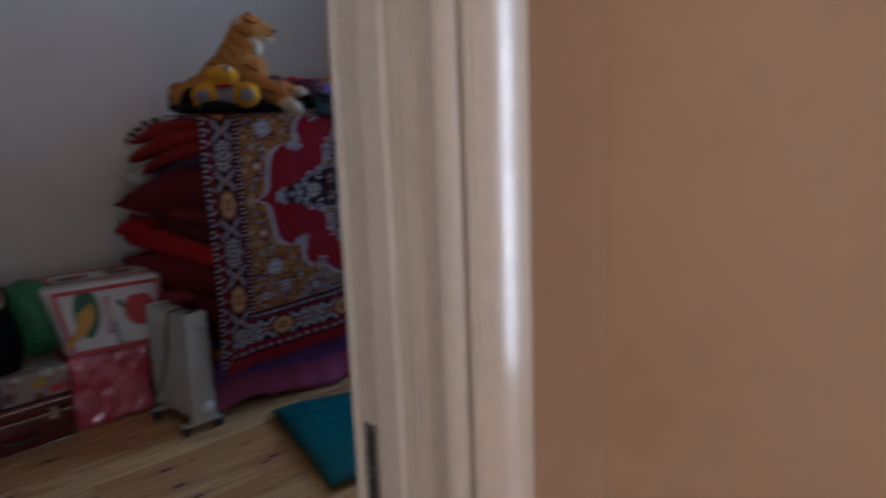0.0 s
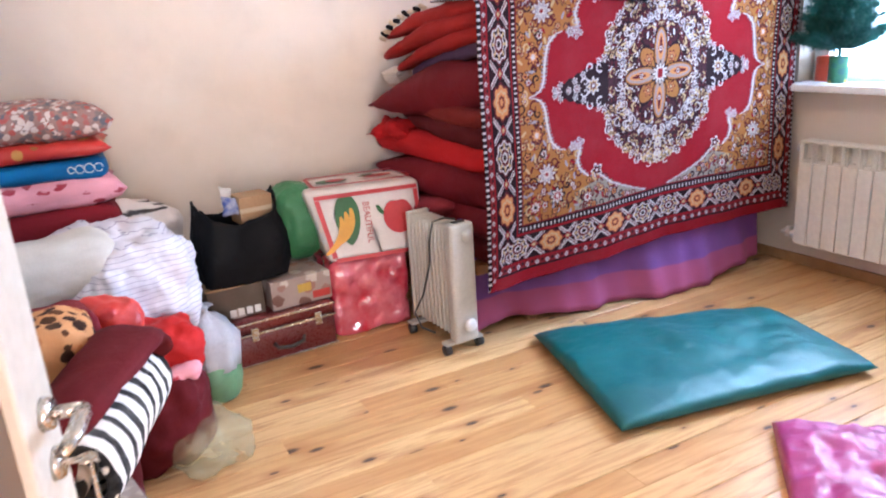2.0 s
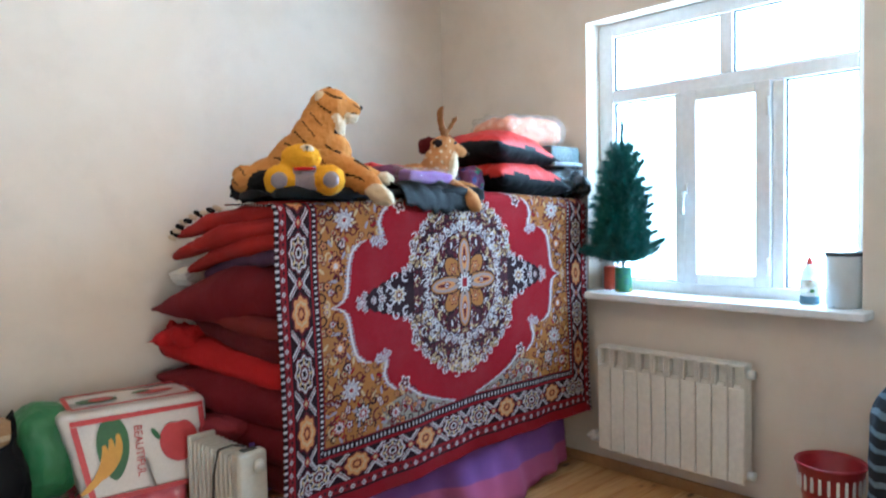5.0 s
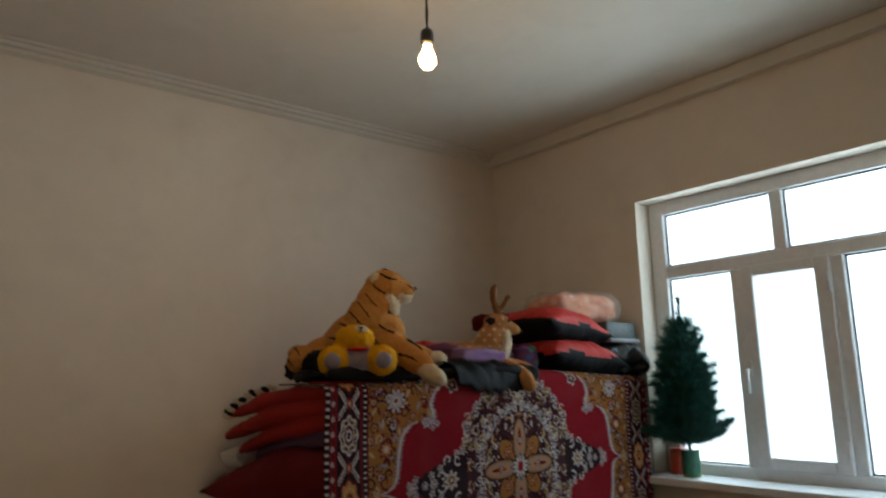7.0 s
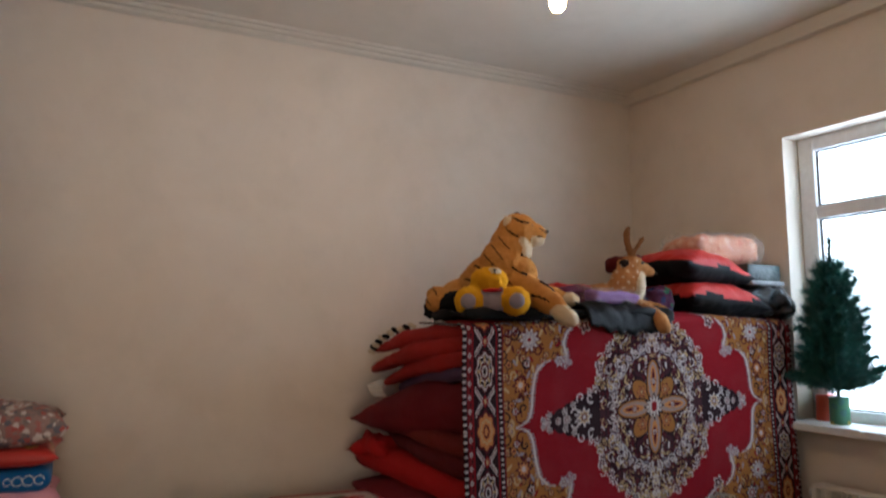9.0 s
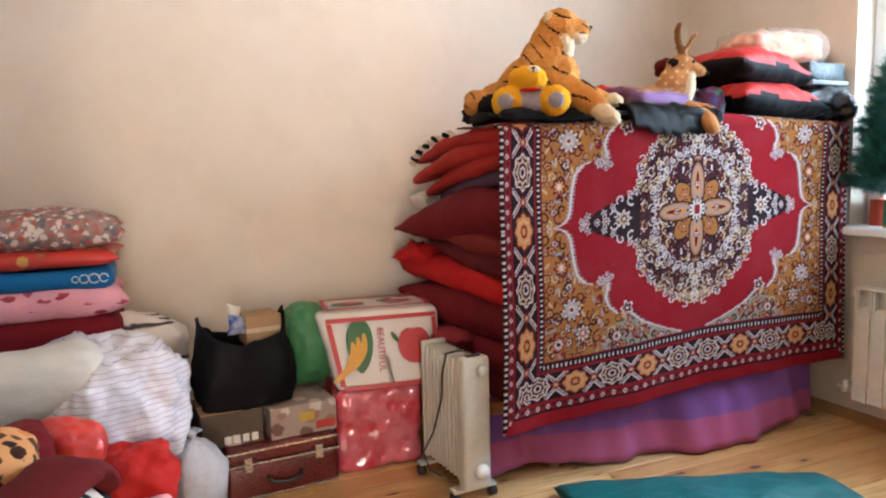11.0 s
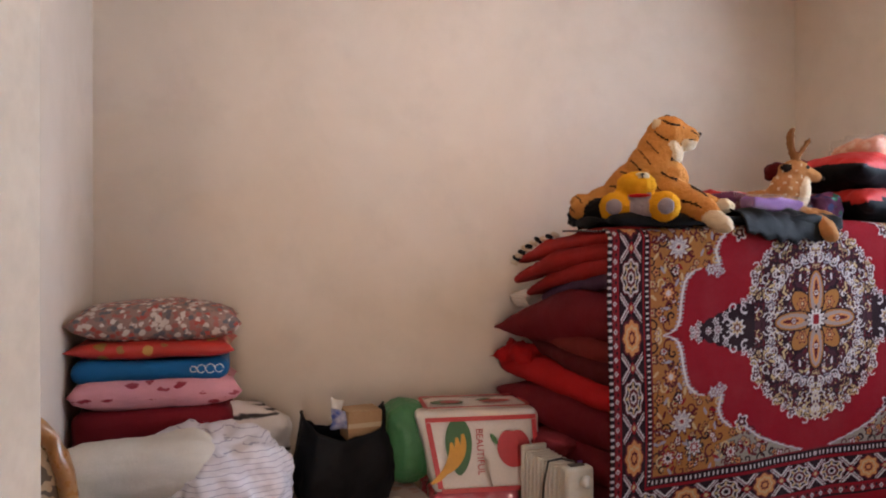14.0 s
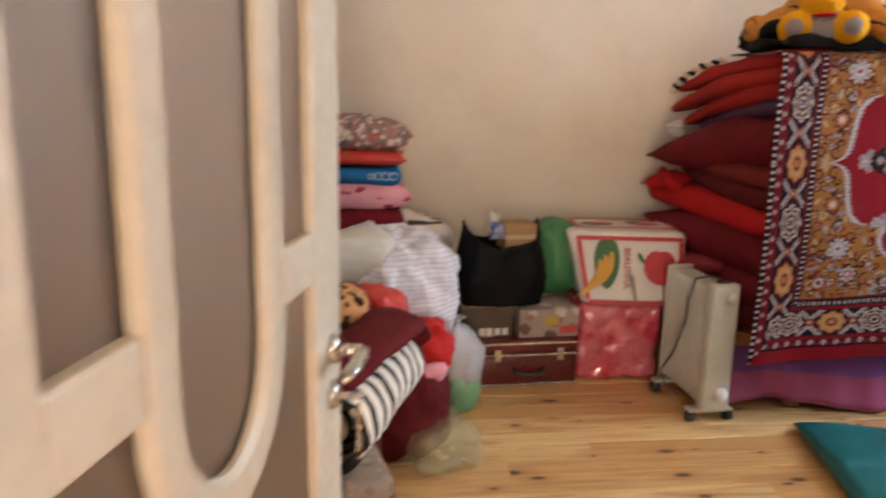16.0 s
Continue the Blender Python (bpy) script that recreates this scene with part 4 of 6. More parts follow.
def rug():
    step = 0.0032
    hw, hh = 0.965, 0.80
    nu, nv = int(hw / step), int(hh / step)
    q = rug_pattern(nu, nv, hw, hh)
    full = np.concatenate([q[::-1], q[1:]], 0)
    full = np.concatenate([full[:, ::-1], full[:, 1:]], 1)
    NU, NV = full.shape[:2]
    u = np.linspace(-hw, hw, NU)[:, None] * np.ones((1, NV))
    s = np.linspace(0, 2 * hh, NV)[None, :] * np.ones((NU, 1))
    # the cloth hangs, turns over the edge of the pile and lies back on it
    top, r = 1.16, 0.045
    sag = 0.016 * np.sin((u + 0.3) * 3.1) - 0.012 * (u / hw) ** 2
    arc = r * math.pi / 2
    ang = np.clip((s - top) / r, 0, math.pi / 2)
    hang = np.minimum(s, top)
    flat = np.maximum(s - top - arc, 0)
    ripple = (0.010 * np.sin(u * 9 + 1.3) + 0.006 * np.sin(u * 23)) * np.clip(1 - s / 0.5, 0, 1) + 0.004 * np.sin(u * 6 + s * 5)
    y = 3.0 + r * (1 - np.cos(ang)) + flat + ripple - 0.010 * np.clip(1 - s / 0.2, 0, 1)
    z = 0.33 + hang + r * np.sin(ang) + sag * np.clip(s / 0.3, 0.6, 1) + 0.006 * np.sin(u * 8 + flat * 9) * (flat > 0)
    tilt = 0.028 * np.clip(1 - s / top, 0, 1) * (u / hw)
    x = 2.46 + u + 0.012 * np.sin(s * 5.0) * (np.abs(u) / hw) - 0.02 * np.clip(1 - s / 0.8, 0, 1) * np.clip(-u / hw, 0, 1)
    co = np.stack([x, y, z + tilt], -1).reshape(-1, 3)
    idx = np.arange(NU * NV).reshape(NU, NV)
    f = np.stack([idx[:-1, :-1], idx[1:, :-1], idx[1:, 1:], idx[:-1, 1:]], -1).reshape(-1, 4)
    me = bpy.data.meshes.new("hanging_rug")
    me.vertices.add(len(co))
    me.vertices.foreach_set("co", co.ravel())
    me.loops.add(f.size)
    me.loops.foreach_set("vertex_index", f.ravel())
    me.polygons.add(len(f))
    me.polygons.foreach_set("loop_start", np.arange(0, f.size, 4))
    me.polygons.foreach_set("use_smooth", np.ones(len(f), bool))
    me.update(calc_edges=True)
    at = me.color_attributes.new("dye", "FLOAT_COLOR", "POINT")
    at.data.foreach_set("color", np.concatenate([full.reshape(-1, 3), np.ones((NU * NV, 1))], 1).ravel())
    me.materials.append(M_RUG)
    ob = new("hanging_rug", me)
    sol = ob.modifiers.new("thickness", "SOLIDIFY")
    sol.thickness, sol.offset = 0.006, 1.0
    return tagged(ob, "red Persian medallion rug draped over the bedding pile", "rug")


rug()


# ---- bed base, skirt and the pile of bedding ----
bed = thing("bed", (2.45, 3.62, 0), "low bed frame under the bedding, mostly hidden", "bed")
part("platform", box(-0.92, 0.96, -0.45, 0.55, 0.30, 0.36, 0.01), M_CHAIRWOOD, bed)
for lx, ly in ((-0.86, -0.36), (0.90, -0.40), (-0.86, 0.48), (0.90, 0.48), (-0.60, -0.40)):
    part("leg", box(lx - 0.025, lx + 0.025, ly - 0.025, ly + 0.025, 0, 0.30, 0.004), M_CARD, bed)


def skirt():
    """A striped sheet hanging round the bed, its folds touching the floor."""
    bm = bmesh.new()
    nx, nz = 150, 16
    rows = []
    for i in range(nx + 1):
        u = i / nx
        x = 1.50 + 1.86 * u
        y0 = 3.215 - 0.20 * min(1, u / 0.62) + 0.06 * max(0, (u - 0.75) / 0.25) ** 2
        r = []
        for j in range(nz + 1):
            w = j / nz
            fold = (0.028 * math.sin(x * 8.5 + 1.4 * math.sin(x * 3.1)) + 0.014 * math.sin(x * 19 + 1.0 + 2.0 * w) + 0.008 * math.sin(x * 37 + 4.0 * w)) * (1 - w) ** 0.7
            hem = 0.012 + 0.028 * max(0, math.sin(x * 4.2 + 0.5)) + 0.05 * max(0, u - 0.8)
            r.append(bm.verts.new((x, y0 + fold + 0.06 * w, hem + (0.56 - hem) * w)))
        rows.append(r)
    for p, q in zip(rows, rows[1:]):
        for j in range(nz):
            bm.faces.new((p[j], q[j], q[j + 1], p[j + 1]))
    ob = part("bed_sheet", bm, M_SHEET, None, "", True)
    ob.modifiers.new("thickness", "SOLIDIFY").thickness = 0.003
    tagged(ob, "mauve and violet sheet hanging down round the bed", "sheet")


skirt()

def bedding(zf, tf, tip, tt, bulge, seed, xf=1.535):
    """A quilt or pillow of the pile: level over the bed, its near end sagging towards a drawn-out back corner.
    zf, tf: middle and thickness at the front; tip, tt: back corner (x, y, z) and thickness there."""
    bm = bmesh.new()
    nv, ns, nx = 26, 14, 16
    rows = []
    for i in range(nv + 1):
        v = i / nv
        y = 3.055 + (tip[1] - 3.055) * v
        zl = zf + (tip[2] - zf) * v ** 1.6
        tl = tf * (1 + 0.25 * math.sin(math.pi * v)) * (1 - v ** 3) + tt * v ** 3
        xl = xf + (tip[0] - xf) * v ** 1.4 - bulge * math.sin(math.pi * v) ** 0.8
        ring = []
        for j in range(ns + 1):
            a = math.pi / 2 - math.pi * j / ns
            r = 0.55 * tl
            ring.append((xl + r * (1 - math.cos(a)), y, zl + 0.5 * tl * math.sin(a)))
        top, low = [], []
        for k in range(1, nx + 1):
            q = k / nx
            x = ring[0][0] + (3.38 - ring[0][0]) * q * q
            b = min(1.0, (x - xl) / 0.55)
            b = b * b * (3 - 2 * b)
            zc, th = zl + (zf - zl) * b, tl + (tf - tl) * b
            top.append((x, y, zc + 0.5 * th))
            low.append((x, y, zc - 0.5 * th))
        rows.append([bm.verts.new(p) for p in top[::-1] + ring + low])
    for p, q in zip(rows, rows[1:]):
        for k in range(len(p) - 1):
            bm.faces.new((p[k], p[k + 1], q[k + 1], q[k]))
        bm.faces.new((p[-1], p[0], q[0], q[-1]))
    bm.faces.new(rows[0][::-1])
    bm.faces.new(rows[-1])
    bmesh.ops.recalc_face_normals(bm, faces=bm.faces)
    ruffle(bm, 0.010, 4.0, seed)
    return ruffle(bm, 0.004, 17.0, seed + 5)


PILE = (
    ("folded_quilt", M_WINE, 0.420, 0.125, (1.600, 4.05, 0.410), 0.09, 0.02, "dark wine folded quilt at the bottom of the pile"),
    ("folded_quilt", M_MAROON, 0.545, 0.150, (1.580, 4.02, 0.585), 0.07, 0.03, "maroon folded quilt low in the pile"),
    ("pillow", M_MAROON, 0.695, 0.190, (1.440, 4.06, 0.720), 0.03, 0.02, "maroon satin pillow with a pointed corner"),
    ("pillow", M_REDB, 0.842, 0.115, (1.470, 4.08, 0.860), 0.14, 0.01, "bright red pillow slanting in the pile"),
    ("pillow", M_WINE, 0.940, 0.100, (1.600, 4.00, 0.985), 0.05, 0.03, "dark wine pillow pressed in the pile"),
    ("pillow", M_BROWNRED, 1.025, 0.090, (1.580, 4.00, 1.075), 0.04, 0.04, "brownish red pillow sagging at its end"),
    ("pillow", M_MAROON, 1.165, 0.225, (1.430, 4.06, 1.040), 0.02, 0.03, "large maroon pillow with a long pointed corner"),
    ("folded_quilt", M_PURPLE, 1.312, 0.060, (1.630, 3.90, 1.200), 0.04, 0.00, "muted purple thin folded quilt"),
    ("folded_quilt", M_RED, 1.372, 0.065, (1.595, 4.00, 1.220), 0.035, 0.02, "red velvet folded blanket"),
    ("folded_quilt", M_RED, 1.432, 0.066, (1.545, 4.05, 1.285), 0.035, 0.03, "red velvet folded blanket"),
    ("folded_quilt", M_RED, 1.490, 0.068, (1.560, 4.05, 1.385), 0.035, 0.02, "red velvet folded blanket on top of the pile"),
)
for i, (nm, m, zf, tf, tip, tt, bulge, lab) in enumerate(PILE):
    soft_thing(nm, bedding(zf, tf, tip, tt, bulge, i * 3.1), m, (0, 0, 0), lab, nm.split("_")[-1], group="bedding pile")

# a torn red corner, a maroon pillow sliding out, the striped fringe of the top blanket
soft_thing("red_rag", ruffle(ruffle(cushion(0.16, 0.30, 0.09, 3.0, 20, 0.012, 0.2), 0.02, 14.0), 0.008, 40.0), M_REDB, (1.535, 3.93, 0.885), "frayed bright red cloth corner sticking out of the pile", "cloth", 20, (0, -24))
soft_thing("pillow", cushion(0.44, 0.50, 0.13, 9.0, 22, 0.010, 0.10), M_ROSEDARK, (1.60, 3.60, 0.475), "dusky rose pillow low in the pile", "pillow", 14, (-8, 10), "bedding pile")
fringe = thing("blanket_fringe", (0, 0, 0), "black and cream striped fringe of the top blanket", "fringe")
for k in range(11):
    q = k / 10
    p = Vector((1.575 - 0.045 * math.sin(2.4 * q), 3.62 + 0.42 * q, 1.505 - 0.13 * q ** 1.5))
    out = Vector((-0.028, 0.012, 0.018 - 0.012 * (k % 3)))
    part("tassel", sweep([p + Vector((0.014, 0, -0.008)), p + out * 0.4, p + out * 0.7], [0.012, 0.011, 0.005], 8), M_FURB if k % 2 else M_CREAM, fringe, "black tassel" if k % 2 else "cream tassel", True)
packet = thing("slat_bundle", (1.565, 4.04, 1.165), "cream plastic slats bundled behind the pile", "slats", turn=20)
for k, dx in enumerate((-0.040, -0.018, 0.004, 0.026)):
    part("slat", box(dx, dx + 0.017, -0.05, 0.06, 0.006 * k, 0.105 - 0.006 * k, 0.004, 2), M_RAD, packet).matrix_local = pose(0, 0, 0, 0, 76 - 6 * k, 0)


# ---- toys and cloth on the pile ----
def plush(name, prims, mats, voxel, at, turn, label, category, extra=None, stripes=None):
    """Soft toy: blended ellipsoids, each face coloured by the lump it belongs to."""
    bm = bmesh.new()
    forms = []
    for c, r, rot, mi in prims:
        m = Matrix.Translation(c) @ Euler([radians(q) for q in rot]).to_matrix().to_4x4() @ Matrix.Diagonal((*r, 1))
        bmesh.ops.create_icosphere(bm, subdivisions=3, radius=1.0, matrix=m)
        forms.append((m.inverted(), mi))
    me = bpy.data.meshes.new(name)
    bm.to_mesh(me)
    bm.free()
    ob = new(name, me)
    re = ob.modifiers.new("blend", "REMESH")
    re.mode, re.voxel_size = "VOXEL", voxel
    sm = ob.modifiers.new("soften", "SMOOTH")
    sm.factor, sm.iterations = 0.5, 5
    dg = bpy.context.evaluated_depsgraph_get()
    fresh = bpy.data.meshes.new_from_object(ob.evaluated_get(dg))
    ob.modifiers.clear()
    bm = bmesh.new()
    bm.from_mesh(fresh)
    for f in bm.faces:
        c = f.calc_center_median()
        best = min(forms, key=lambda q: (q[0] @ c).length)
        f.material_index = best[1]
        if stripes:
            f.material_index = stripes(c, best[1])
        f.smooth = True
    ruffle(bm, 0.004, 60.0)
    for c, r, mi in extra or ():
        got = bmesh.ops.create_icosphere(bm, subdivisions=2, radius=1.0, matrix=Matrix.Translation(c) @ Matrix.Diagonal((*r, 1)))
        for f in {f for v in got["verts"] for f in v.link_faces}:
            f.material_index, f.smooth = mi, True
    fresh.materials.clear()
    for m in mats:
        fresh.materials.append(m)
    bm.to_mesh(fresh)
    bm.free()
    ob.data = fresh
    ob.matrix_world = pose(*at, 0, 0, turn)
    return tagged(ob, label, category)


def tiger_stripes(c, mi):
    if mi != 0:
        return mi
    if c.x > 0.20 and c.z < 0.06:
        return 0
    k = math.sin(c.x * 62 + 88 * c.z + 1.6 * math.sin(c.x * 23 + 1.0) + 1.2 * math.sin(c.y * 30))
    return 2 if k > 0.93 and math.sin(c.x * 40 - c.z * 31 + 9 * c.y) > -0.25 else 0


plush("toy_tiger", [
    ((-0.20, 0.05, 0.085), (0.11, 0.10, 0.085), (0, 0, 0), 0),
    ((-0.085, 0.03, 0.150), (0.175, 0.115, 0.115), (0, -40, 0), 0),
    ((-0.015, 0.0, 0.205), (0.118, 0.105, 0.155), (0, 14, 0), 0),
    ((0.012, 0.0, 0.295), (0.094, 0.090, 0.11), (0, 10, 0), 0),
    ((0.072, -0.03, 0.285), (0.036, 0.050, 0.050), (0, -6, 0), 1),
    ((0.050, -0.025, 0.165), (0.080, 0.078, 0.095), (0, 10, 0), 0),
    ((0.045, 0.0, 0.365), (0.090, 0.090, 0.084), (0, 0, 0), 0),
    ((0.108, -0.005, 0.360), (0.066, 0.052, 0.046), (0, 8, 0), 0),
    ((0.112, -0.012, 0.328), (0.052, 0.046, 0.030), (0, 8, 0), 1),
    ((0.060, -0.060, 0.318), (0.030, 0.022, 0.040), (0, 0, 0), 1),
    ((0.005, -0.062, 0.405), (0.022, 0.016, 0.030), (0, -14, 0), 1),
    ((0.045, 0.050, 0.440), (0.020, 0.018, 0.026), (0, 0, 0), 2),
    ((0.10, -0.100, 0.095), (0.18, 0.060, 0.064), (0, 27, -30), 0),
    ((0.225, -0.185, 0.000), (0.075, 0.040, 0.038), (0, 30, -34), 1),
    ((0.145, 0.05, 0.095), (0.13, 0.044, 0.046), (0, 12, -6), 0),
    ((0.262, 0.04, 0.068), (0.048, 0.038, 0.034), (0, 0, -8), 1),
    ((-0.26, -0.04, 0.060), (0.10, 0.06, 0.055), (0, 0, 14), 0),
    ((-0.31, 0.0, 0.095), (0.050, 0.040, 0.040), (0, 0, 0), 0)],
    [M_TIGER, M_CREAM, M_STRIP, M_BLACK], 0.0075, (1.835, 3.20, 1.545), -34, "orange striped plush tiger lying on top of the pile", "soft toy",
    [((0.096, -0.054, 0.385), (0.017, 0.009, 0.012), 3), ((0.172, -0.006, 0.366), (0.010, 0.014, 0.009), 3), ((0.075, -0.064, 0.398), (0.022, 0.007, 0.006), 2),
     ((0.070, -0.070, 0.352), (0.006, 0.007, 0.022), 2), ((0.090, -0.058, 0.338), (0.018, 0.006, 0.005), 2), ((0.045, -0.074, 0.375), (0.006, 0.007, 0.020), 2), ((0.135, -0.05, 0.338), (0.022, 0.005, 0.003), 2)], tiger_stripes)

plush("toy_bear", [
    ((0, 0, 0.062), (0.076, 0.066, 0.070), (0, 0, 0), 1),
    ((-0.012, -0.005, 0.148), (0.078, 0.062, 0.055), (0, 0, 0), 0),
    ((-0.092, -0.03, 0.062), (0.062, 0.062, 0.062), (0, 0, 0), 0),
    ((0.092, -0.03, 0.062), (0.062, 0.062, 0.062), (0, 0, 0), 0),
    ((0.012, -0.040, 0.180), (0.028, 0.022, 0.018), (0, 0, 0), 2)],
    [M_YELLOW, M_GREYP, M_CREAM, M_BLACK, M_REDB], 0.008, (1.665, 3.06, 1.54), -32, "small yellow and lavender plush bear sitting on the pile", "soft toy",
    [((0.012, -0.062, 0.186), (0.009, 0.005, 0.004), 3), ((0.012, -0.060, 0.176), (0.003, 0.004, 0.008), 3),
     ((0, -0.056, 0.104), (0.044, 0.014, 0.008), 4), ((-0.095, -0.084, 0.060), (0.032, 0.013, 0.032), 1), ((0.097, -0.084, 0.060), (0.032, 0.013, 0.032), 1)])


def deer_spots(c, mi):
    if mi == 0 and c.x < 0.06 and c.z > 0.05 and math.sin(c.x * 130) * math.sin(c.z * 120 + 1.0) > 0.72:
        return 1
    return mi


antlers = []
for sy in (-0.022, 0.022):
    for k in range(7):
        antlers.append(((0.045 - 0.012 * k + 0.0014 * k * k, sy * (1 + 0.14 * k), 0.285 + 0.022 * k), (0.014, 0.014, 0.017), (0, 0, 0), 2))
    for k in range(4):
        antlers.append(((0.055 + 0.012 * k, sy * (1.2 + 0.1 * k), 0.315 + 0.019 * k), (0.012, 0.012, 0.014), (0, 0, 0), 2))
plush("toy_deer", [
    ((-0.10, 0.02, 0.08), (0.16, 0.09, 0.085), (0, 0, 0), 0),
    ((0.005, 0.0, 0.135), (0.085, 0.080, 0.125), (0, 14, 0), 0),
    ((0.035, 0, 0.240), (0.066, 0.056, 0.054), (0, 0, 0), 0),
    ((0.095, -0.005, 0.225), (0.055, 0.034, 0.030), (0, 24, 0), 0),
    ((0.062, -0.03, 0.13), (0.032, 0.05, 0.08), (0, 12, 0), 1),
    ((-0.005, -0.055, 0.255), (0.030, 0.012, 0.018), (0, 0, 20), 3),
    ((0.0, 0.06, 0.265), (0.030, 0.012, 0.018), (0, 0, -20), 0),
    ((0.05, -0.12, 0.045), (0.11, 0.036, 0.036), (0, 22, -42), 0),
    ((0.120, -0.195, -0.015), (0.085, 0.036, 0.040), (0, 40, -50), 0),
    ((0.10, -0.07, 0.04), (0.10, 0.032, 0.034), (0, 12, -24), 0),
    *antlers],
    [M_FAWN, M_CREAM, M_ANTLER, M_STRIP, M_BLACK], 0.0075, (2.50, 3.20, 1.54), -36, "fawn plush deer with felt antlers lying on the pile", "soft toy",
    [((0.085, -0.042, 0.255), (0.008, 0.006, 0.008), 4), ((0.146, -0.005, 0.205), (0.012, 0.014, 0.010), 3)], deer_spots)

soft_thing("fur_cushion", ruffle(soft_box(0.36, 0.34, 0.12, 0.06, 0.02, 7.0, 2.0, 16), 0.012, 55.0), M_FURB, (1.73, 3.32, 1.53), "black furry cushion under the toys", "cushion")


def draped(w, d, seed, lift, drop, thick=0.004, amp=0.02):
    """A loose garment lying on the pile, its front edge hanging over."""
    bm = bmesh.new()
    nx, ny = 48, 36
    g = [[None] * (ny + 1) for _ in range(nx + 1)]
    for i in range(nx + 1):
        for j in range(ny + 1):
            u, v = i / nx - 0.5, j / ny
            k = noise.fractal(Vector((u * w * 6 + seed, v * d * 6, seed)), 1.0, 2.0, 4)
            lip = 1 - (2 * u) ** 2 * 0.45
            y, z = d * v, lift * math.sin(math.pi * v) ** 0.6 + amp * abs(k)
            if v < 0.28:
                t = (0.28 - v) / 0.28
                y, z = d * 0.28 * (1 - t) - 0.030 * math.sin(t * 3.1) - 0.028, z - drop * t * t * lip
            g[i][j] = bm.verts.new((u * w * (1 - 0.15 * (1 - v)), y, z))
    for i in range(nx):
        for j in range(ny):
            bm.faces.new((g[i][j], g[i + 1][j], g[i + 1][j + 1], g[i][j + 1]))
    return bm


def cloth(name, bm, m, at, label, category, turn=0):
    ob = soft_thing(name, bm, m, at, label, category, turn)
    s = ob.modifiers.new("thickness", "SOLIDIFY")
    s.thickness = 0.008
    return ob


soft_thing("black_blanket", soft_box(0.98, 0.36, 0.045, 0.02, 0.016, 7.0, 4.0, 18), M_NAVY, (2.02, 3.17, 1.53), "thin black blanket under the toys", "blanket", -3)
cloth("black_jacket", draped(0.56, 0.40, 3.0, 0.045, 0.095, amp=0.045), M_NAVY, (2.33, 2.985, 1.55), "black padded jacket lying over the edge of the rug", "jacket")
soft_thing("folded_shirt", ruffle(soft_box(0.38, 0.28, 0.11, 0.05, 0.02, 8.0, 5.0, 18), 0.012, 18.0), M_PLUM, (2.20, 3.34, 1.575), "dark purple folded garment", "garment", -12, (0, 8))
soft_thing("folded_shirt", soft_box(0.30, 0.24, 0.04, 0.02, 0.012, 9.0, 7.0), M_CORAL, (2.33, 3.40, 1.655), "coral pink folded garment", "garment", -8, (0, 6))
soft_thing("folded_shirt", soft_box(0.24, 0.17, 0.060, 0.02, 0.010, 12.0, 9.0), M_LILAC, (2.36, 3.16, 1.600), "violet garment in a clear bag", "garment", -8, (4, 4))
soft_thing("clear_bag", ruffle(soft_box(0.29, 0.21, 0.075, 0.02, 0.012, 14.0, 11.0, 18), 0.006, 40.0), M_FILM, (2.36, 3.16, 1.595), "clear plastic bag round a violet garment", "bag", -8, (4, 4))
soft_thing("green_cloth", soft_box(0.12, 0.16, 0.09, 0.035, 0.018, 12.0, 4.0), fabric("green_cloth", (0.01, 0.13, 0.06)), (2.72, 3.30, 1.55), "green crumpled cloth behind the deer", "cloth")
soft_thing("red_blanket", soft_box(0.62, 0.50, 0.13, 0.05, 0.02, 6.0, 6.0), M_RED, (2.68, 3.72, 1.53), "dusky red folded blanket at the back of the pile", "blanket", 0)


def two_tone(name, at, turn, label, seed):
    """Puffed satin cushion: coral above a ragged seam, black below and at one end."""
    c = thing(name, at, label, "cushion", "red and black cushions", turn=turn)
    bm = cushion(0.52, 0.46, 0.21, seed, 72, 0.014, 0.05, 0.60, 9.0)
    for v in bm.verts:
        v.co.z += 0.028 * max(0.0, -v.co.x / 0.26) - 0.05 * max(0.0, v.co.x / 0.26) ** 2
    for f in bm.faces:
        q = f.calc_center_median()
        seam = 0.112 - 0.10 * q.x + 0.014 * math.sin(q.x * 21 + seed)
        f.material_index = 1 if (q.z < seam and q.y < 0.16) or q.x > 0.235 else 0
    part("cover", bm, [M_CORAL, M_NAVY], c, "", True)


two_tone("satin_cushion", (3.00, 3.20, 1.515), -4, "coral and black satin cushion on the pile", 4.0)
two_tone("satin_cushion", (2.96, 3.24, 1.665), 3, "coral and black satin cushion stacked on another", 7.5)
soft_thing("wine_scarf", ruffle(soft_box(0.40, 0.22, 0.07, 0.03, 0.02, 8.0, 3.0, 16), 0.010, 24.0), M_WINE, (2.86, 3.44, 1.80), "dark wine crumpled scarf behind the cushions", "scarf", 6, (0, -6))
soft_thing("flat_box", box(-0.16, 0.13, -0.15, 0.15, 0, 0.085, 0.006), M_SLATE, (3.345, 3.22, 1.725), "dark slate flat box in ribbed wrapping", "box", 6)
soft_thing("flat_box", box(-0.16, 0.13, -0.15, 0.15, 0, 0.022, 0.004), surface("grey_flat_carton", (0.30, 0.32, 0.33), (0.24, 0.26, 0.28), 0.3), (3.335, 3.19, 1.70), "grey flat carton edge under the dark box", "box", 6)
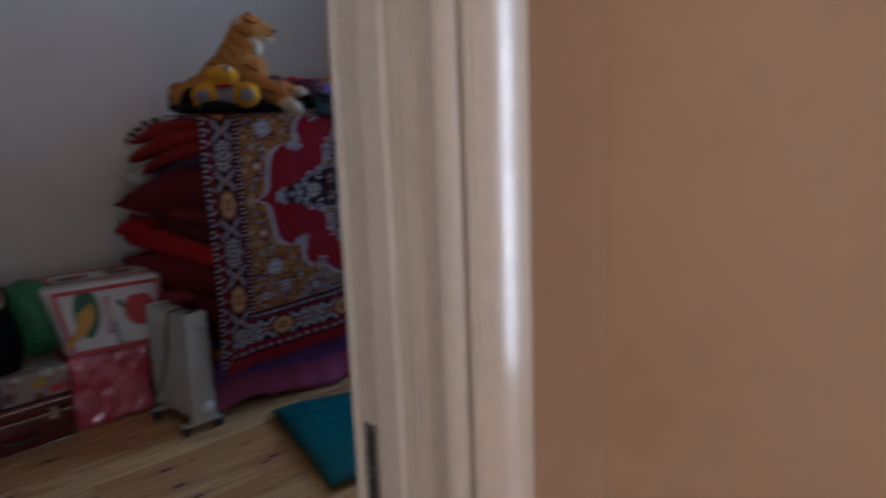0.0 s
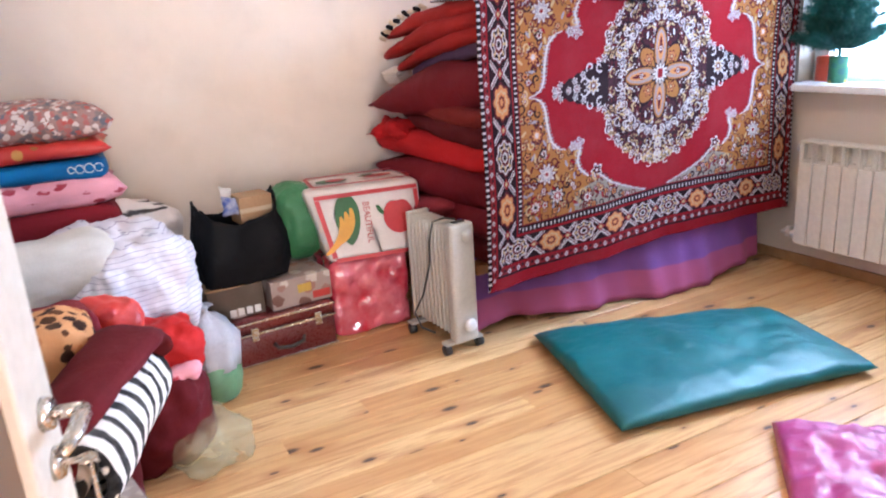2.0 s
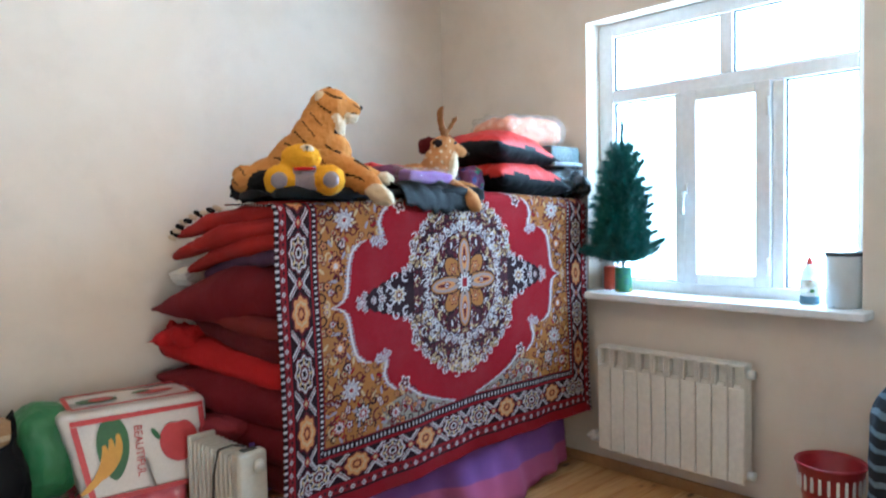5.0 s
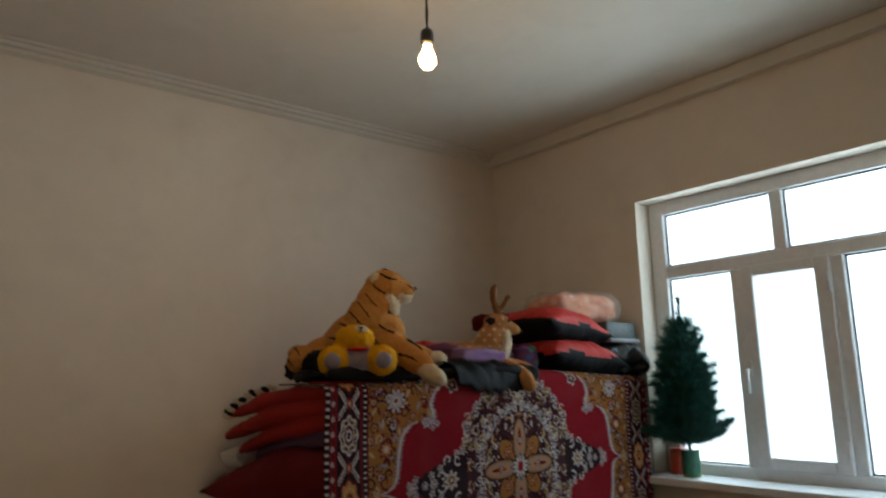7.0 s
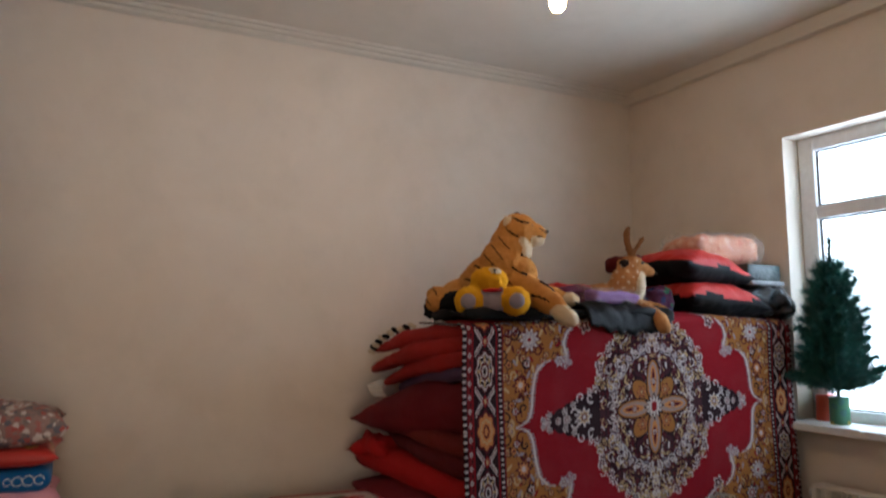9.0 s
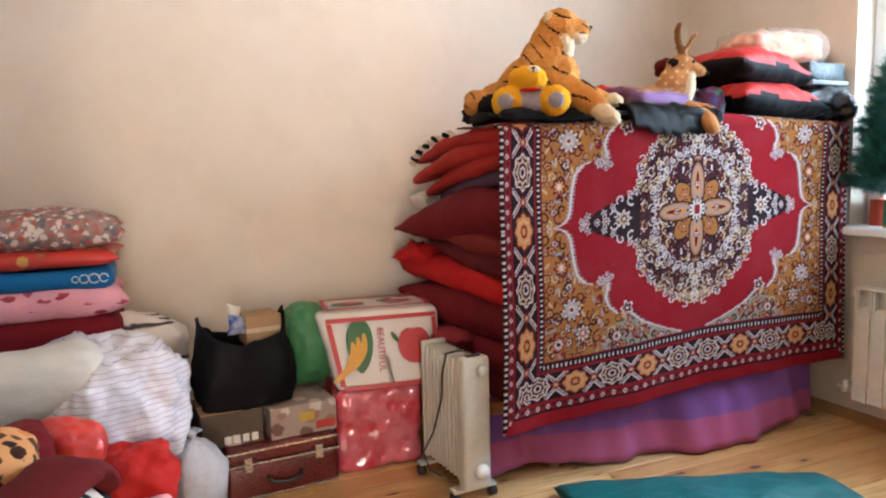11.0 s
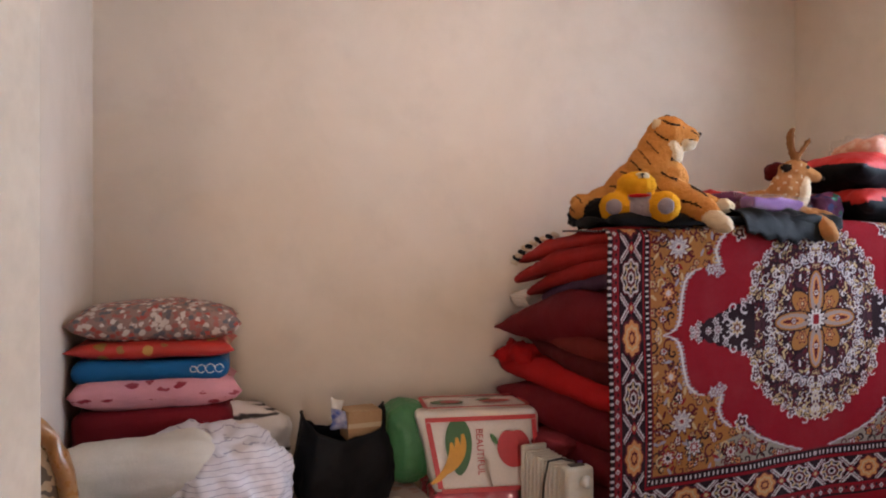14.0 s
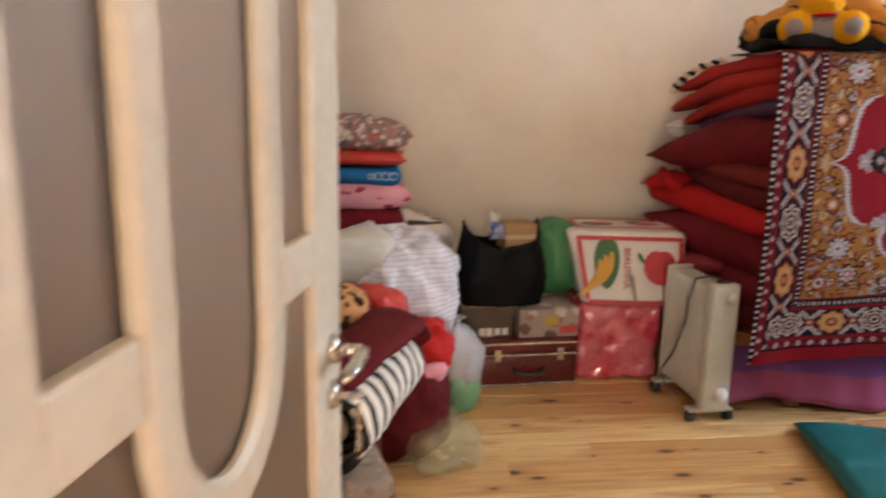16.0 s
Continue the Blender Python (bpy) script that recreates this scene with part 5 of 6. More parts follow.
soft_thing("black_plastic_bag", ruffle(soft_box(0.34, 0.34, 0.17, 0.07, 0.035, 9.0, 8.0, 22), 0.014, 20.0), M_BINBAG, (3.33, 3.17, 1.525), "glossy black plastic bag stuffed with clothes", "bag", -6)
soft_thing("wrapped_blanket", ruffle(soft_box(0.46, 0.28, 0.15, 0.06, 0.02, 8.0, 9.0, 18), 0.008, 24.0), M_PEACH, (3.17, 3.26, 1.812), "peach printed blanket in a clear plastic pack", "blanket pack", -4, (0, -2))
soft_thing("plastic_pack", ruffle(soft_box(0.50, 0.31, 0.165, 0.06, 0.026, 13.0, 2.0, 22), 0.012, 30.0), M_FILM, (3.17, 3.26, 1.806), "clear crinkled plastic pack round the peach blanket", "plastic pack", -4, (0, -2))
soft_thing("patterned_cloth", ruffle(soft_box(0.11, 0.12, 0.15, 0.03, 0.022, 11.0, 5.0, 14), 0.008, 30.0), M_PAISLEY, (2.66, 3.16, 1.525), "purple and green patterned cloth beside the deer", "cloth", 12)


# ---- window sill things ----
def fir_tree():
    t = thing("artificial_fir", (3.53, 2.83, WZ0 + 0.004), "small artificial fir tree in a printed tin", "artificial tree")
    part("tin", lathe([(0.044, 0), (0.046, 0.004), (0.046, 0.125), (0.048, 0.128), (0.048, 0.133), (0.042, 0.134)], 24), M_TINGREEN, t, "green and yellow printed tin", True)
    part("trunk", cyl((0, 0, 0.12), (0, 0, 0.90), 0.009, 0.004, 10), M_NEEDLE, t)
    rng = random.Random(11)
    bm = bmesh.new()

    def needle(p, d, l):
        a = d.cross(Vector((rng.uniform(-1, 1), rng.uniform(-1, 1), rng.uniform(-1, 1)))).normalized() * 0.0021
        v = [bm.verts.new(p - a), bm.verts.new(p + a), bm.verts.new(p + d * l)]
        bm.faces.new(v)

    for tier in range(13):
        z = 0.20 + 0.047 * tier
        reach = (0.225, 0.200, 0.160, 0.150, 0.152, 0.145, 0.135, 0.138, 0.125, 0.112, 0.105, 0.085, 0.060)[tier]
        n = max(8, 20 - tier)
        for k in range(n):
            an = 2 * math.pi * (k + rng.uniform(-0.3, 0.3)) / n + tier
            l = reach * rng.uniform(0.70, 1.15)
            pts = [Vector((math.cos(an) * l * s, math.sin(an) * l * s, z - 0.05 * s + 0.085 * s * s + rng.uniform(-0.004, 0.004))) for s in (0, 0.25, 0.5, 0.75, 1.0)]
            for p in pts:
                p.x = min(p.x, 0.10)
            sweep(pts, 0.0022, 4, bm)
            for q in range(int(520 * l / 0.2)):
                s = rng.uniform(0.08, 1.0) * 4
                i = min(3, int(s))
                p = pts[i].lerp(pts[i + 1], s - i)
                out = (pts[i + 1] - pts[i]).normalized()
                d = (out * 0.7 + Vector((rng.uniform(-1, 1), rng.uniform(-1, 1), rng.uniform(-0.8, 1)))).normalized()
                needle(p, d, rng.uniform(0.026, 0.064))
    for q in range(500):
        p = Vector((0, 0, rng.uniform(0.72, 0.92)))
        needle(p, Vector((rng.uniform(-1, 1), rng.uniform(-1, 1), rng.uniform(0, 1.5))).normalized(), rng.uniform(0.02, 0.035))
    part("foliage", bm, M_NEEDLE, t, "dense teal-green needles")


fir_tree()
tin = soft_thing("orange_tin", lathe([(0.048, 0), (0.05, 0.004), (0.05, 0.125), (0.046, 0.13)], 24), M_ORANGE, (3.60, 2.945, WZ0 + 0.004), "orange-red tin beside the fir tree", "tin")


def bottle():
    b = thing("detergent_bottle", (3.57, 1.885, WZ0 + 0.004), "clear washing-up liquid bottle with a red cap", "bottle")
    body = lathe([(0.036, 0), (0.040, 0.006), (0.040, 0.07), (0.036, 0.10), (0.039, 0.125), (0.034, 0.155), (0.016, 0.175), (0.013, 0.185)], 24)
    for v in body.verts:
        v.co.x *= 0.65
    part("body", body, film_wrap("milky_bottle_plastic", (0.72, 0.76, 0.70), 0.2, 0.8), b, "", True)
    liquid = lathe([(0.0405, 0.002), (0.0412, 0.006), (0.0412, 0.035), (0.0405, 0.038)], 24)
    for v in liquid.verts:
        v.co.x *= 0.66
    part("base_band", liquid, surface("blue_grey_liquid", (0.10, 0.19, 0.24), (0.08, 0.15, 0.2), 0.3), b, "blue-grey base", True)
    lab = lathe([(0.0408, 0.055), (0.0408, 0.11)], 24)
    for v in lab.verts:
        v.co.x *= 0.67
    part("label", lab, voronoi_print("detergent_label", (0.70, 0.68, 0.60), [(0.5, 0.06, 0.04), (0.08, 0.25, 0.06), (0.7, 0.68, 0.6)], 40.0, 0.45, 0.4), b, "printed red and green label", True)
    part("cap", lathe([(0.014, 0.183), (0.015, 0.186), (0.013, 0.20), (0.008, 0.203), (0.008, 0.214), (0.005, 0.217)], 18), M_LABELR, b, "red cap", True)


bottle()


def bucket():
    b = thing("plastic_bucket", (3.555, 1.735, WZ0 + 0.004), "white printed plastic tub with a dark rim", "tub")
    part("body", lathe([(0.066, 0), (0.070, 0.004), (0.076, 0.235), (0.072, 0.236), (0.066, 0.01)], 28), voronoi_print("printed_tub", (0.60, 0.64, 0.66), [(0.25, 0.36, 0.42), (0.6, 0.64, 0.66), (0.55, 0.4, 0.36)], 13.0, 0.24, 0.4), b, "", True)
    part("rim", lathe([(0.076, 0.226), (0.080, 0.23), (0.080, 0.242), (0.075, 0.244)], 28), M_BLACK, b, "dark rim", True)


bucket()


# ---- oil heater ----
def oil_heater():
    h = thing("oil_heater", (1.395, 3.05, 0), "grey-beige oil-filled radiator on castors", "heater", turn=3)
    n = 9
    for i in range(n):
        y = 0.072 + i * 0.034
        bm = soft_box(0.118, 0.018, 0.50, 0.009, 0, 1, 0, 6)
        bmesh.ops.translate(bm, vec=(0, y, 0.085), verts=bm.verts)
        part("fin", bm, M_HEAT, h, "", True)
    for z in (0.53, 0.13):
        part("header_pipe", cyl((0, 0.06, z), (0, 0.36, z), 0.024, n=14), M_HEAT, h, "", True)
    bm = box(-0.062, 0.062, -0.005, 0.055, 0.055, 0.605, 0.016, 4)
    body = part("control_panel", bm, M_HEAT, h, "plain enamel end panel", True)
    part("thermostat_knob", lathe([(0.022, 0), (0.026, 0.004), (0.024, 0.016), (0.0, 0.017)], 20), M_HEAT, body, "", True).matrix_local = pose(0.02, -0.005, 0.55, 90, 0, 0)
    part("thermostat_knob", lathe([(0.028, 0), (0.031, 0.004), (0.028, 0.014), (0.0, 0.015)], 20), M_WHITEP, body, "", True).matrix_local = pose(0.015, -0.005, 0.135, 90, 0, 0)
    part("end_panel", box(-0.060, 0.060, 0.372, 0.395, 0.07, 0.60, 0.010, 3), M_HEAT, h, "", True)
    for y in (0.02, 0.34):
        ax = part("axle", box(-0.098, 0.098, y, y + 0.05, 0.045, 0.060, 0.005), M_HEAT, h)
        for x in (-0.086, 0.086):
            bm = cyl((x - 0.014, y + 0.02, 0.024), (x + 0.014, y + 0.02, 0.024), 0.024, n=18)
            cyl((x, y + 0.02, 0.03), (x, y + 0.02, 0.05), 0.008, n=8, bm=bm)
            part("castor", bm, M_BLACK, ax, "black castor", True)
    # dark plate on the panel in place of a recess's shade
    part("handle_slot", box(-0.03, 0.03, 0.015, 0.045, 0.604, 0.610, 0.002), M_DARK, h)
    pts = [(0.0, 0.05, 0.615), (-0.03, 0.09, 0.618), (-0.066, 0.13, 0.60), (-0.072, 0.16, 0.50), (-0.072, 0.17, 0.40), (-0.10, 0.20, 0.25), (-0.135, 0.23, 0.16), (-0.12, 0.20, 0.09), (-0.085, 0.14, 0.075)]
    part("cable", sweep(pts, 0.0045, 8), M_BLACK, h, "black mains cable draped over the fins", True)


oil_heater()


# ---- suitcase, boxes and bags along the back wall ----
def suitcase():
    s = thing("suitcase", (0.70, 3.66, 0), "oxblood red old suitcase with metal trim lying flat", "suitcase", turn=3)
    W, D = 0.47, 0.32
    part("body", box(-W / 2, W / 2, -D / 2, D / 2, 0.006, 0.150, 0.018, 3), M_CASE, s, "", True)
    part("lid", box(-W / 2, W / 2, -D / 2, D / 2, 0.156, 0.222, 0.018, 3), M_CASE, s, "", True)
    for z in (0.150, 0.205, 0.006):
        bm = box(-W / 2 - 0.004, W / 2 + 0.004, -D / 2 - 0.004, -D / 2 + 0.002, z, z + 0.008, 0.001, 1)
        box(W / 2 - 0.002, W / 2 + 0.004, -D / 2, D / 2, z, z + 0.008, 0.001, 1, bm)
        part("trim", bm, M_CHROME, s, "thin metal trim")
    part("handle", sweep([(-0.07, -D / 2 - 0.006, 0.088), (-0.062, -D / 2 - 0.030, 0.075), (0, -D / 2 - 0.036, 0.065), (0.062, -D / 2 - 0.030, 0.075), (0.07, -D / 2 - 0.006, 0.088)], 0.009, 10), M_BLACK, s, "dark curved handle", True)
    for x in (-0.15, 0.15):
        part("latch", box(x - 0.016, x + 0.016, -D / 2 - 0.010, -D / 2 - 0.004, 0.125, 0.185, 0.002), M_CHROME, s, "steel latch")


suitcase()
c = thing("carton", (0.505, 3.68, 0.224), "dark printed cardboard carton on the suitcase", "box", turn=3)
part("body", box(-0.125, 0.125, -0.13, 0.13, 0, 0.145, 0.004), M_CARDD, c)
part("flap", box(-0.124, 0.124, -0.128, 0.0, 0.146, 0.149), M_CARD, c)
for k in range(4):
    part("symbol_panel", box(-0.035 + k * 0.037, -0.008 + k * 0.037, -0.1325, -0.1302, 0.012, 0.045), M_PAPER, c, "small white printed symbol")
c = thing("carton", (0.80, 3.67, 0.224), "light printed cardboard carton on the suitcase", "box", turn=4)
part("body", box(-0.145, 0.145, -0.13, 0.13, 0, 0.135, 0.004), M_CARDL, c)
part("label", box(0.05, 0.135, -0.1325, -0.1302, 0.018, 0.052), M_LABELR, c, "red label")
part("sticker", box(-0.02, 0.045, -0.1325, -0.1302, 0.06, 0.10), surface("yellow_sticker", (0.5, 0.36, 0.05), (0.45, 0.3, 0.04), 0.5), c, "yellow sticker")


def open_bag(name, w, d, h, m, at, label, seed, rim=0.10, turn=0):
    """A slouching open-topped bag with an uneven mouth."""
    bm = bmesh.new()
    n, k = 48, 16
    rows = []
    for j in range(k + 1):
        t = j / k
        row = []
        for i in range(n):
            an = 2 * math.pi * i / n
            cx, sx = math.cos(an), math.sin(an)
            r = 1 / (abs(cx) ** 3.5 + abs(sx) ** 3.5) ** (1 / 3.5)
            bulge = 0.92 + 0.12 * math.sin(math.pi * min(1, t * 1.2)) - 0.02 * t
            q = Vector((cx * 3, sx * 3, t * 2 + seed))
            f = 1 + 0.13 * noise.fractal(q, 1.0, 2.0, 3)
            top = h * (1 + rim * (abs(cx) ** 3 - 0.5) * 2 * 0.8 + 0.06 * noise.noise(q * 1.5))
            row.append(bm.verts.new((cx * r * w / 2 * bulge * f, sx * r * d / 2 * bulge * f, t * top)))
        rows.append(row)
    for a, b in zip(rows, rows[1:]):
        for i in range(n):
            bm.faces.new((a[i], a[(i + 1) % n], b[(i + 1) % n], b[i]))
    bm.faces.new(rows[0][::-1])
    ob = soft_thing(name, bm, m, at, label, "bag", turn)
    ob.modifiers.new("thickness", "SOLIDIFY").thickness = 0.004
    return ob


open_bag("black_bag", 0.40, 0.27, 0.335, M_NAVY, (0.590, 3.68, 0.372), "black cloth bag standing open on the cartons", 2.0, 0.20, 4)
c = thing("small_carton", (0.665, 3.68, 0.625), "brown cardboard box sticking out of the black bag", "box", turn=6)
part("body", box(-0.075, 0.075, -0.07, 0.07, 0, 0.125, 0.003), M_CARD, c)
part("tape", box(-0.076, 0.076, -0.0715, -0.0705, 0.055, 0.075), surface("beige_tape", (0.5, 0.4, 0.27), (0.45, 0.36, 0.24), 0.3), c, "strip of beige tape")
soft_thing("blue_packet", ruffle(cushion(0.12, 0.09, 0.04, 4.0, 14, 0.01), 0.006, 20.0), surface("blue_foil_packet", (0.015, 0.05, 0.28), (0.5, 0.52, 0.6), 0.25, 12.0), (0.58, 3.66, 0.70), "crumpled blue and white packet", "packet", 10, (60, 12))
soft_thing("white_packet", ruffle(cushion(0.07, 0.10, 0.025, 6.0, 12, 0.01), 0.006, 22.0), M_PAPER, (0.555, 3.70, 0.74), "crumpled white plastic packet", "packet", 30, (70, 20))
soft_thing("green_bag", ruffle(soft_box(0.24, 0.24, 0.37, 0.10, 0.02, 6.0, 3.0, 18), 0.006, 24.0), M_GREENBAG, (0.905, 3.84, 0.36), "full green plastic carrier bag", "bag")


def red_package():
    ob = soft_thing("red_package", ruffle(soft_box(0.40, 0.36, 0.375, 0.035, 0.014, 7.0, 5.0, 26), 0.007, 22.0), M_REDBAG, (1.165, 3.72, 0.0), "bulky package wrapped in glossy red plastic", "package", -4)
    return ob


red_package()


def fruit_bag():
    """A stuffed woven-plastic bag with printed fruit and a red border."""
    w, d, h = 0.52, 0.42, 0.36
    b = thing("fruit_bag", (1.20, 3.77, 0.405), "white woven bag printed with bananas and an apple", "bag", turn=-8)
    b.matrix_world = pose(1.215, 3.745, 0.370, 0, 0, -8) @ Matrix.Diagonal((1.06, 1.0, 0.95, 1.0))
    bm = soft_box(w, d, h, 0.035, 0.008, 5.0, 8.0, 20)
    for v in bm.verts:
        k = v.co.z / h
        v.co.x += -0.035 * (1 - k) * (v.co.x < 0) * -1.6 - 0.02 * (v.co.x < 0) * k
        v.co.y += 0.10 * k * (v.co.y < 0)
    part("body", bm, surface("white_woven_plastic", (0.70, 0.66, 0.62), (0.64, 0.60, 0.56), 0.35, 4.0, 120.0, 0.15), b, "", True)
    red = surface("red_print", (0.46, 0.03, 0.03), (0.42, 0.025, 0.03), 0.4)
    green = surface("green_print", (0.03, 0.13, 0.03), (0.02, 0.09, 0.025), 0.4)
    yellow = surface("banana_print", (0.62, 0.33, 0.02), (0.55, 0.25, 0.015), 0.4)
    tilt = math.atan2(0.10, h)

    def face(x, z, lift=0.006):
        k = z / h
        return Vector((x, -d / 2 + 0.10 * k - lift - 0.006, z))

    def top(x, y, lift=0.010):
        return Vector((x, y, h + lift))

    def patch(name, outline, m, label, onto=face, lift=0.006, parent=b):
        bm = bmesh.new()
        lift += 0.005
        c = onto(sum(p[0] for p in outline) / len(outline), sum(p[1] for p in outline) / len(outline), lift)
        cv = bm.verts.new(c)
        vs = [bm.verts.new(onto(p[0], p[1], lift)) for p in outline]
        for i in range(len(vs)):
            bm.faces.new((cv, vs[i], vs[(i + 1) % len(vs)]))
        ob = part(name, bm, m, parent, label)
        ob.modifiers.new("thickness", "SOLIDIFY").thickness = 0.0015
        return ob

    def oval(cx, cz, rx, rz, rot=0.0, n=26, dent=0.0):
        pts = []
        for i in range(n):
            a = 2 * math.pi * i / n
            r = 1 - dent * math.exp(-((a - math.pi / 2) / 0.35) ** 2)
            x, z = rx * r * math.cos(a), rz * r * math.sin(a)
            pts.append((cx + x * math.cos(rot) - z * math.sin(rot), cz + x * math.sin(rot) + z * math.cos(rot)))
        return pts

    def crescent(cx, cz, r, w, a0, a1, n=12):
        inner, outer = [], []
        for i in range(n + 1):
            t = i / n
            an = a0 + (a1 - a0) * t
            q = w * math.sin(math.pi * (0.06 + 0.88 * t)) ** 0.6
            outer.append((cx + (r + q) * math.cos(an), cz + (r + q) * math.sin(an)))
            inner.append((cx + (r - q) * math.cos(an), cz + (r - q) * math.sin(an)))
        return outer + inner[::-1]

    def strips(name, pts, m, label, lift):
        n = len(pts) // 2
        bm = bmesh.new()
        vs = [bm.verts.new(face(p[0], p[1], lift + 0.005)) for p in pts]
        for i in range(n - 1):
            bm.faces.new((vs[i], vs[i + 1], vs[2 * n - 2 - i], vs[2 * n - 1 - i]))
        part(name, bm, m, b, label).modifiers.new("thickness", "SOLIDIFY").thickness = 0.0015

    leaf_out = [(-0.100 + 0.062 * math.sin(t) * abs(math.sin(t / 2)) ** 0.3, 0.21 + 0.125 * -math.cos(t)) for t in [2 * math.pi * i / 28 for i in range(28)]]
    patch("printed_leaf", leaf_out, green, "dark green leaf print", lift=0.005)
    for i, (dx, dz) in enumerate(((0.0, 0.0), (-0.026, -0.014), (-0.050, -0.034))):
        strips("printed_banana", crescent(-0.235 + dx, 0.235 + dz, 0.155, 0.0155, -1.15, 0.18), yellow, "yellow banana print", 0.0075 + 0.0012 * i)
    patch("printed_apple", oval(0.135, 0.195, 0.072, 0.086, 0.0, 30, 0.16), red, "red apple print", lift=0.006)
    patch("printed_leaf", oval(0.052, 0.235, 0.010, 0.028, 0.5), green, "small green leaf print", lift=0.006)
    for x0, x1, z0, z1 in ((-0.238, 0.240, 0.318, 0.338), (-0.180, 0.240, 0.012, 0.032)):
        patch("border_stripe", [(x0, z0), (x1, z0), (x1, z1), (x0, z1)], red, "red printed border", lift=0.006)
    patch("border_stripe", [(-0.238, 0.316), (-0.216, 0.316), (-0.172, 0.034), (-0.194, 0.034)], red, "red printed border", lift=0.006)
    patch("border_stripe", [(0.220, 0.034), (0.240, 0.034), (0.240, 0.316), (0.220, 0.316)], red, "red printed border", lift=0.006)
    y0, y1 = -d / 2 + 0.13, d / 2 - 0.02
    for q in (-0.235, 0.217):
        patch("border_stripe", [(q, y0 + 0.022), (q + 0.018, y0 + 0.022), (q + 0.018, y1 - 0.022), (q, y1 - 0.022)], red, "red printed border", top, 0.006)
    for q in ([(-0.225, y0), (0.225, y0), (0.225, y0 + 0.02), (-0.225, y0 + 0.02)], [(-0.225, y1 - 0.02), (0.225, y1 - 0.02), (0.225, y1), (-0.225, y1)]):
        patch("border_stripe", q, red, "red printed border", top, 0.006)
    patch("printed_melon", oval(-0.12, 0.04, 0.075, 0.045), green, "green fruit print", top, 0.006)
    patch("printed_melon", oval(-0.105, 0.035, 0.045, 0.028), red, "red fruit print", top, 0.009)
    patch("printed_cherry", oval(0.10, 0.05, 0.070, 0.030), red, "red berry print", top, 0.006)
    patch("printed_leaf", oval(0.05, 0.07, 0.040, 0.015, 0.4), green, "green leaf print", top, 0.009)
    cu = bpy.data.curves.new("word", "FONT")
    cu.body, cu.size, cu.extrude, cu.align_x, cu.align_y = "BEAUTIFUL", 0.042, 0.0012, "CENTER", "CENTER"
    tmp = new("word", cu)
    me = bpy.data.meshes.new_from_object(tmp.evaluated_get(bpy.context.evaluated_depsgraph_get()))
    bpy.data.objects.remove(tmp)
    me.materials.clear()
    me.materials.append(red)
    t = new("printed_word", me)
    t.parent = b
    t.matrix_local = Matrix.Translation(face(-0.012, 0.185, 0.016)) @ Euler((math.pi / 2 - tilt, 0, 0)).to_matrix().to_4x4() @ pose(0, 0, 0, 0, 0, -90)
    tagged(t, "red printed lettering")


fruit_bag()


# ---- the corner behind the door: chair, blankets, pillows ----
def carved_chair():
    c = thing("carved_chair", (-0.235, 2.14, 0), "gilded carved chair with scroll upholstery under blankets", "chair", turn=-78)
    part("seat", box(-0.24, 0.25, -0.195, 0.195, 0.40, 0.455, 0.02, 3), M_TAUPE, c, "taupe woven seat cover", True)
    bm = box(-0.25, 0.26, -0.205, -0.17, 0.30, 0.40, 0.006)
    box(-0.25, 0.26, 0.17, 0.205, 0.30, 0.40, 0.006, bm=bm)
    box(0.225, 0.26, -0.169, 0.169, 0.30, 0.40, 0.006, bm=bm)
    box(-0.25, -0.215, -0.169, 0.169, 0.30, 0.40, 0.006, bm=bm)
    part("apron", bm, M_CHAIRWOOD, c, "orange-brown wooden apron")
    for x in (-0.225, 0.235):
        for y in (-0.18, 0.18):
            part("leg", sweep([(x, y, 0.31), (x * 1.03, y * 1.03, 0.22), (x * 0.97, y * 0.97, 0.10), (x * 1.02, y * 1.02, 0.0)], [0.026, 0.024, 0.016, 0.020], 10), M_CHAIRWOOD, c, "", True)
    # oval back leaning on the wall side
    pts = []
    for k in range(33):
        a = 2 * math.pi * k / 32
        pts.append((-0.235 + 0.02 * math.sin(a), -0.075 + 0.130 * math.cos(a), 0.83 + 0.27 * math.sin(a) * (1 + 0.06 * math.cos(3 * a))))
    part("back_frame", sweep(pts, 0.021, 10), M_GILT, c, "gilded carved frame", True)
    bm = bmesh.new()
    bmesh.ops.create_uvsphere(bm, u_segments=28, v_segments=16, radius=1.0, matrix=Matrix.Translation((-0.235, -0.075, 0.83)) @ Matrix.Diagonal((0.028, 0.120, 0.262, 1)))
    part("backrest", bm, M_SCROLL, c, "beige scroll-patterned upholstery", True)
    part("crest", ruffle(soft_box(0.045, 0.12, 0.06, 0.02, 0.008, 25.0, 1.0, 8), 0.004, 60.0), M_GILT, c, "carved crest", True).matrix_local = pose(-0.235, -0.075, 1.085)
    for y in (-0.14, -0.01):
        part("back_post", cyl((-0.245, y, 0.40), (-0.24, y, 0.64), 0.018, 0.015, 10), M_GILT, c, "", True)


carved_chair()


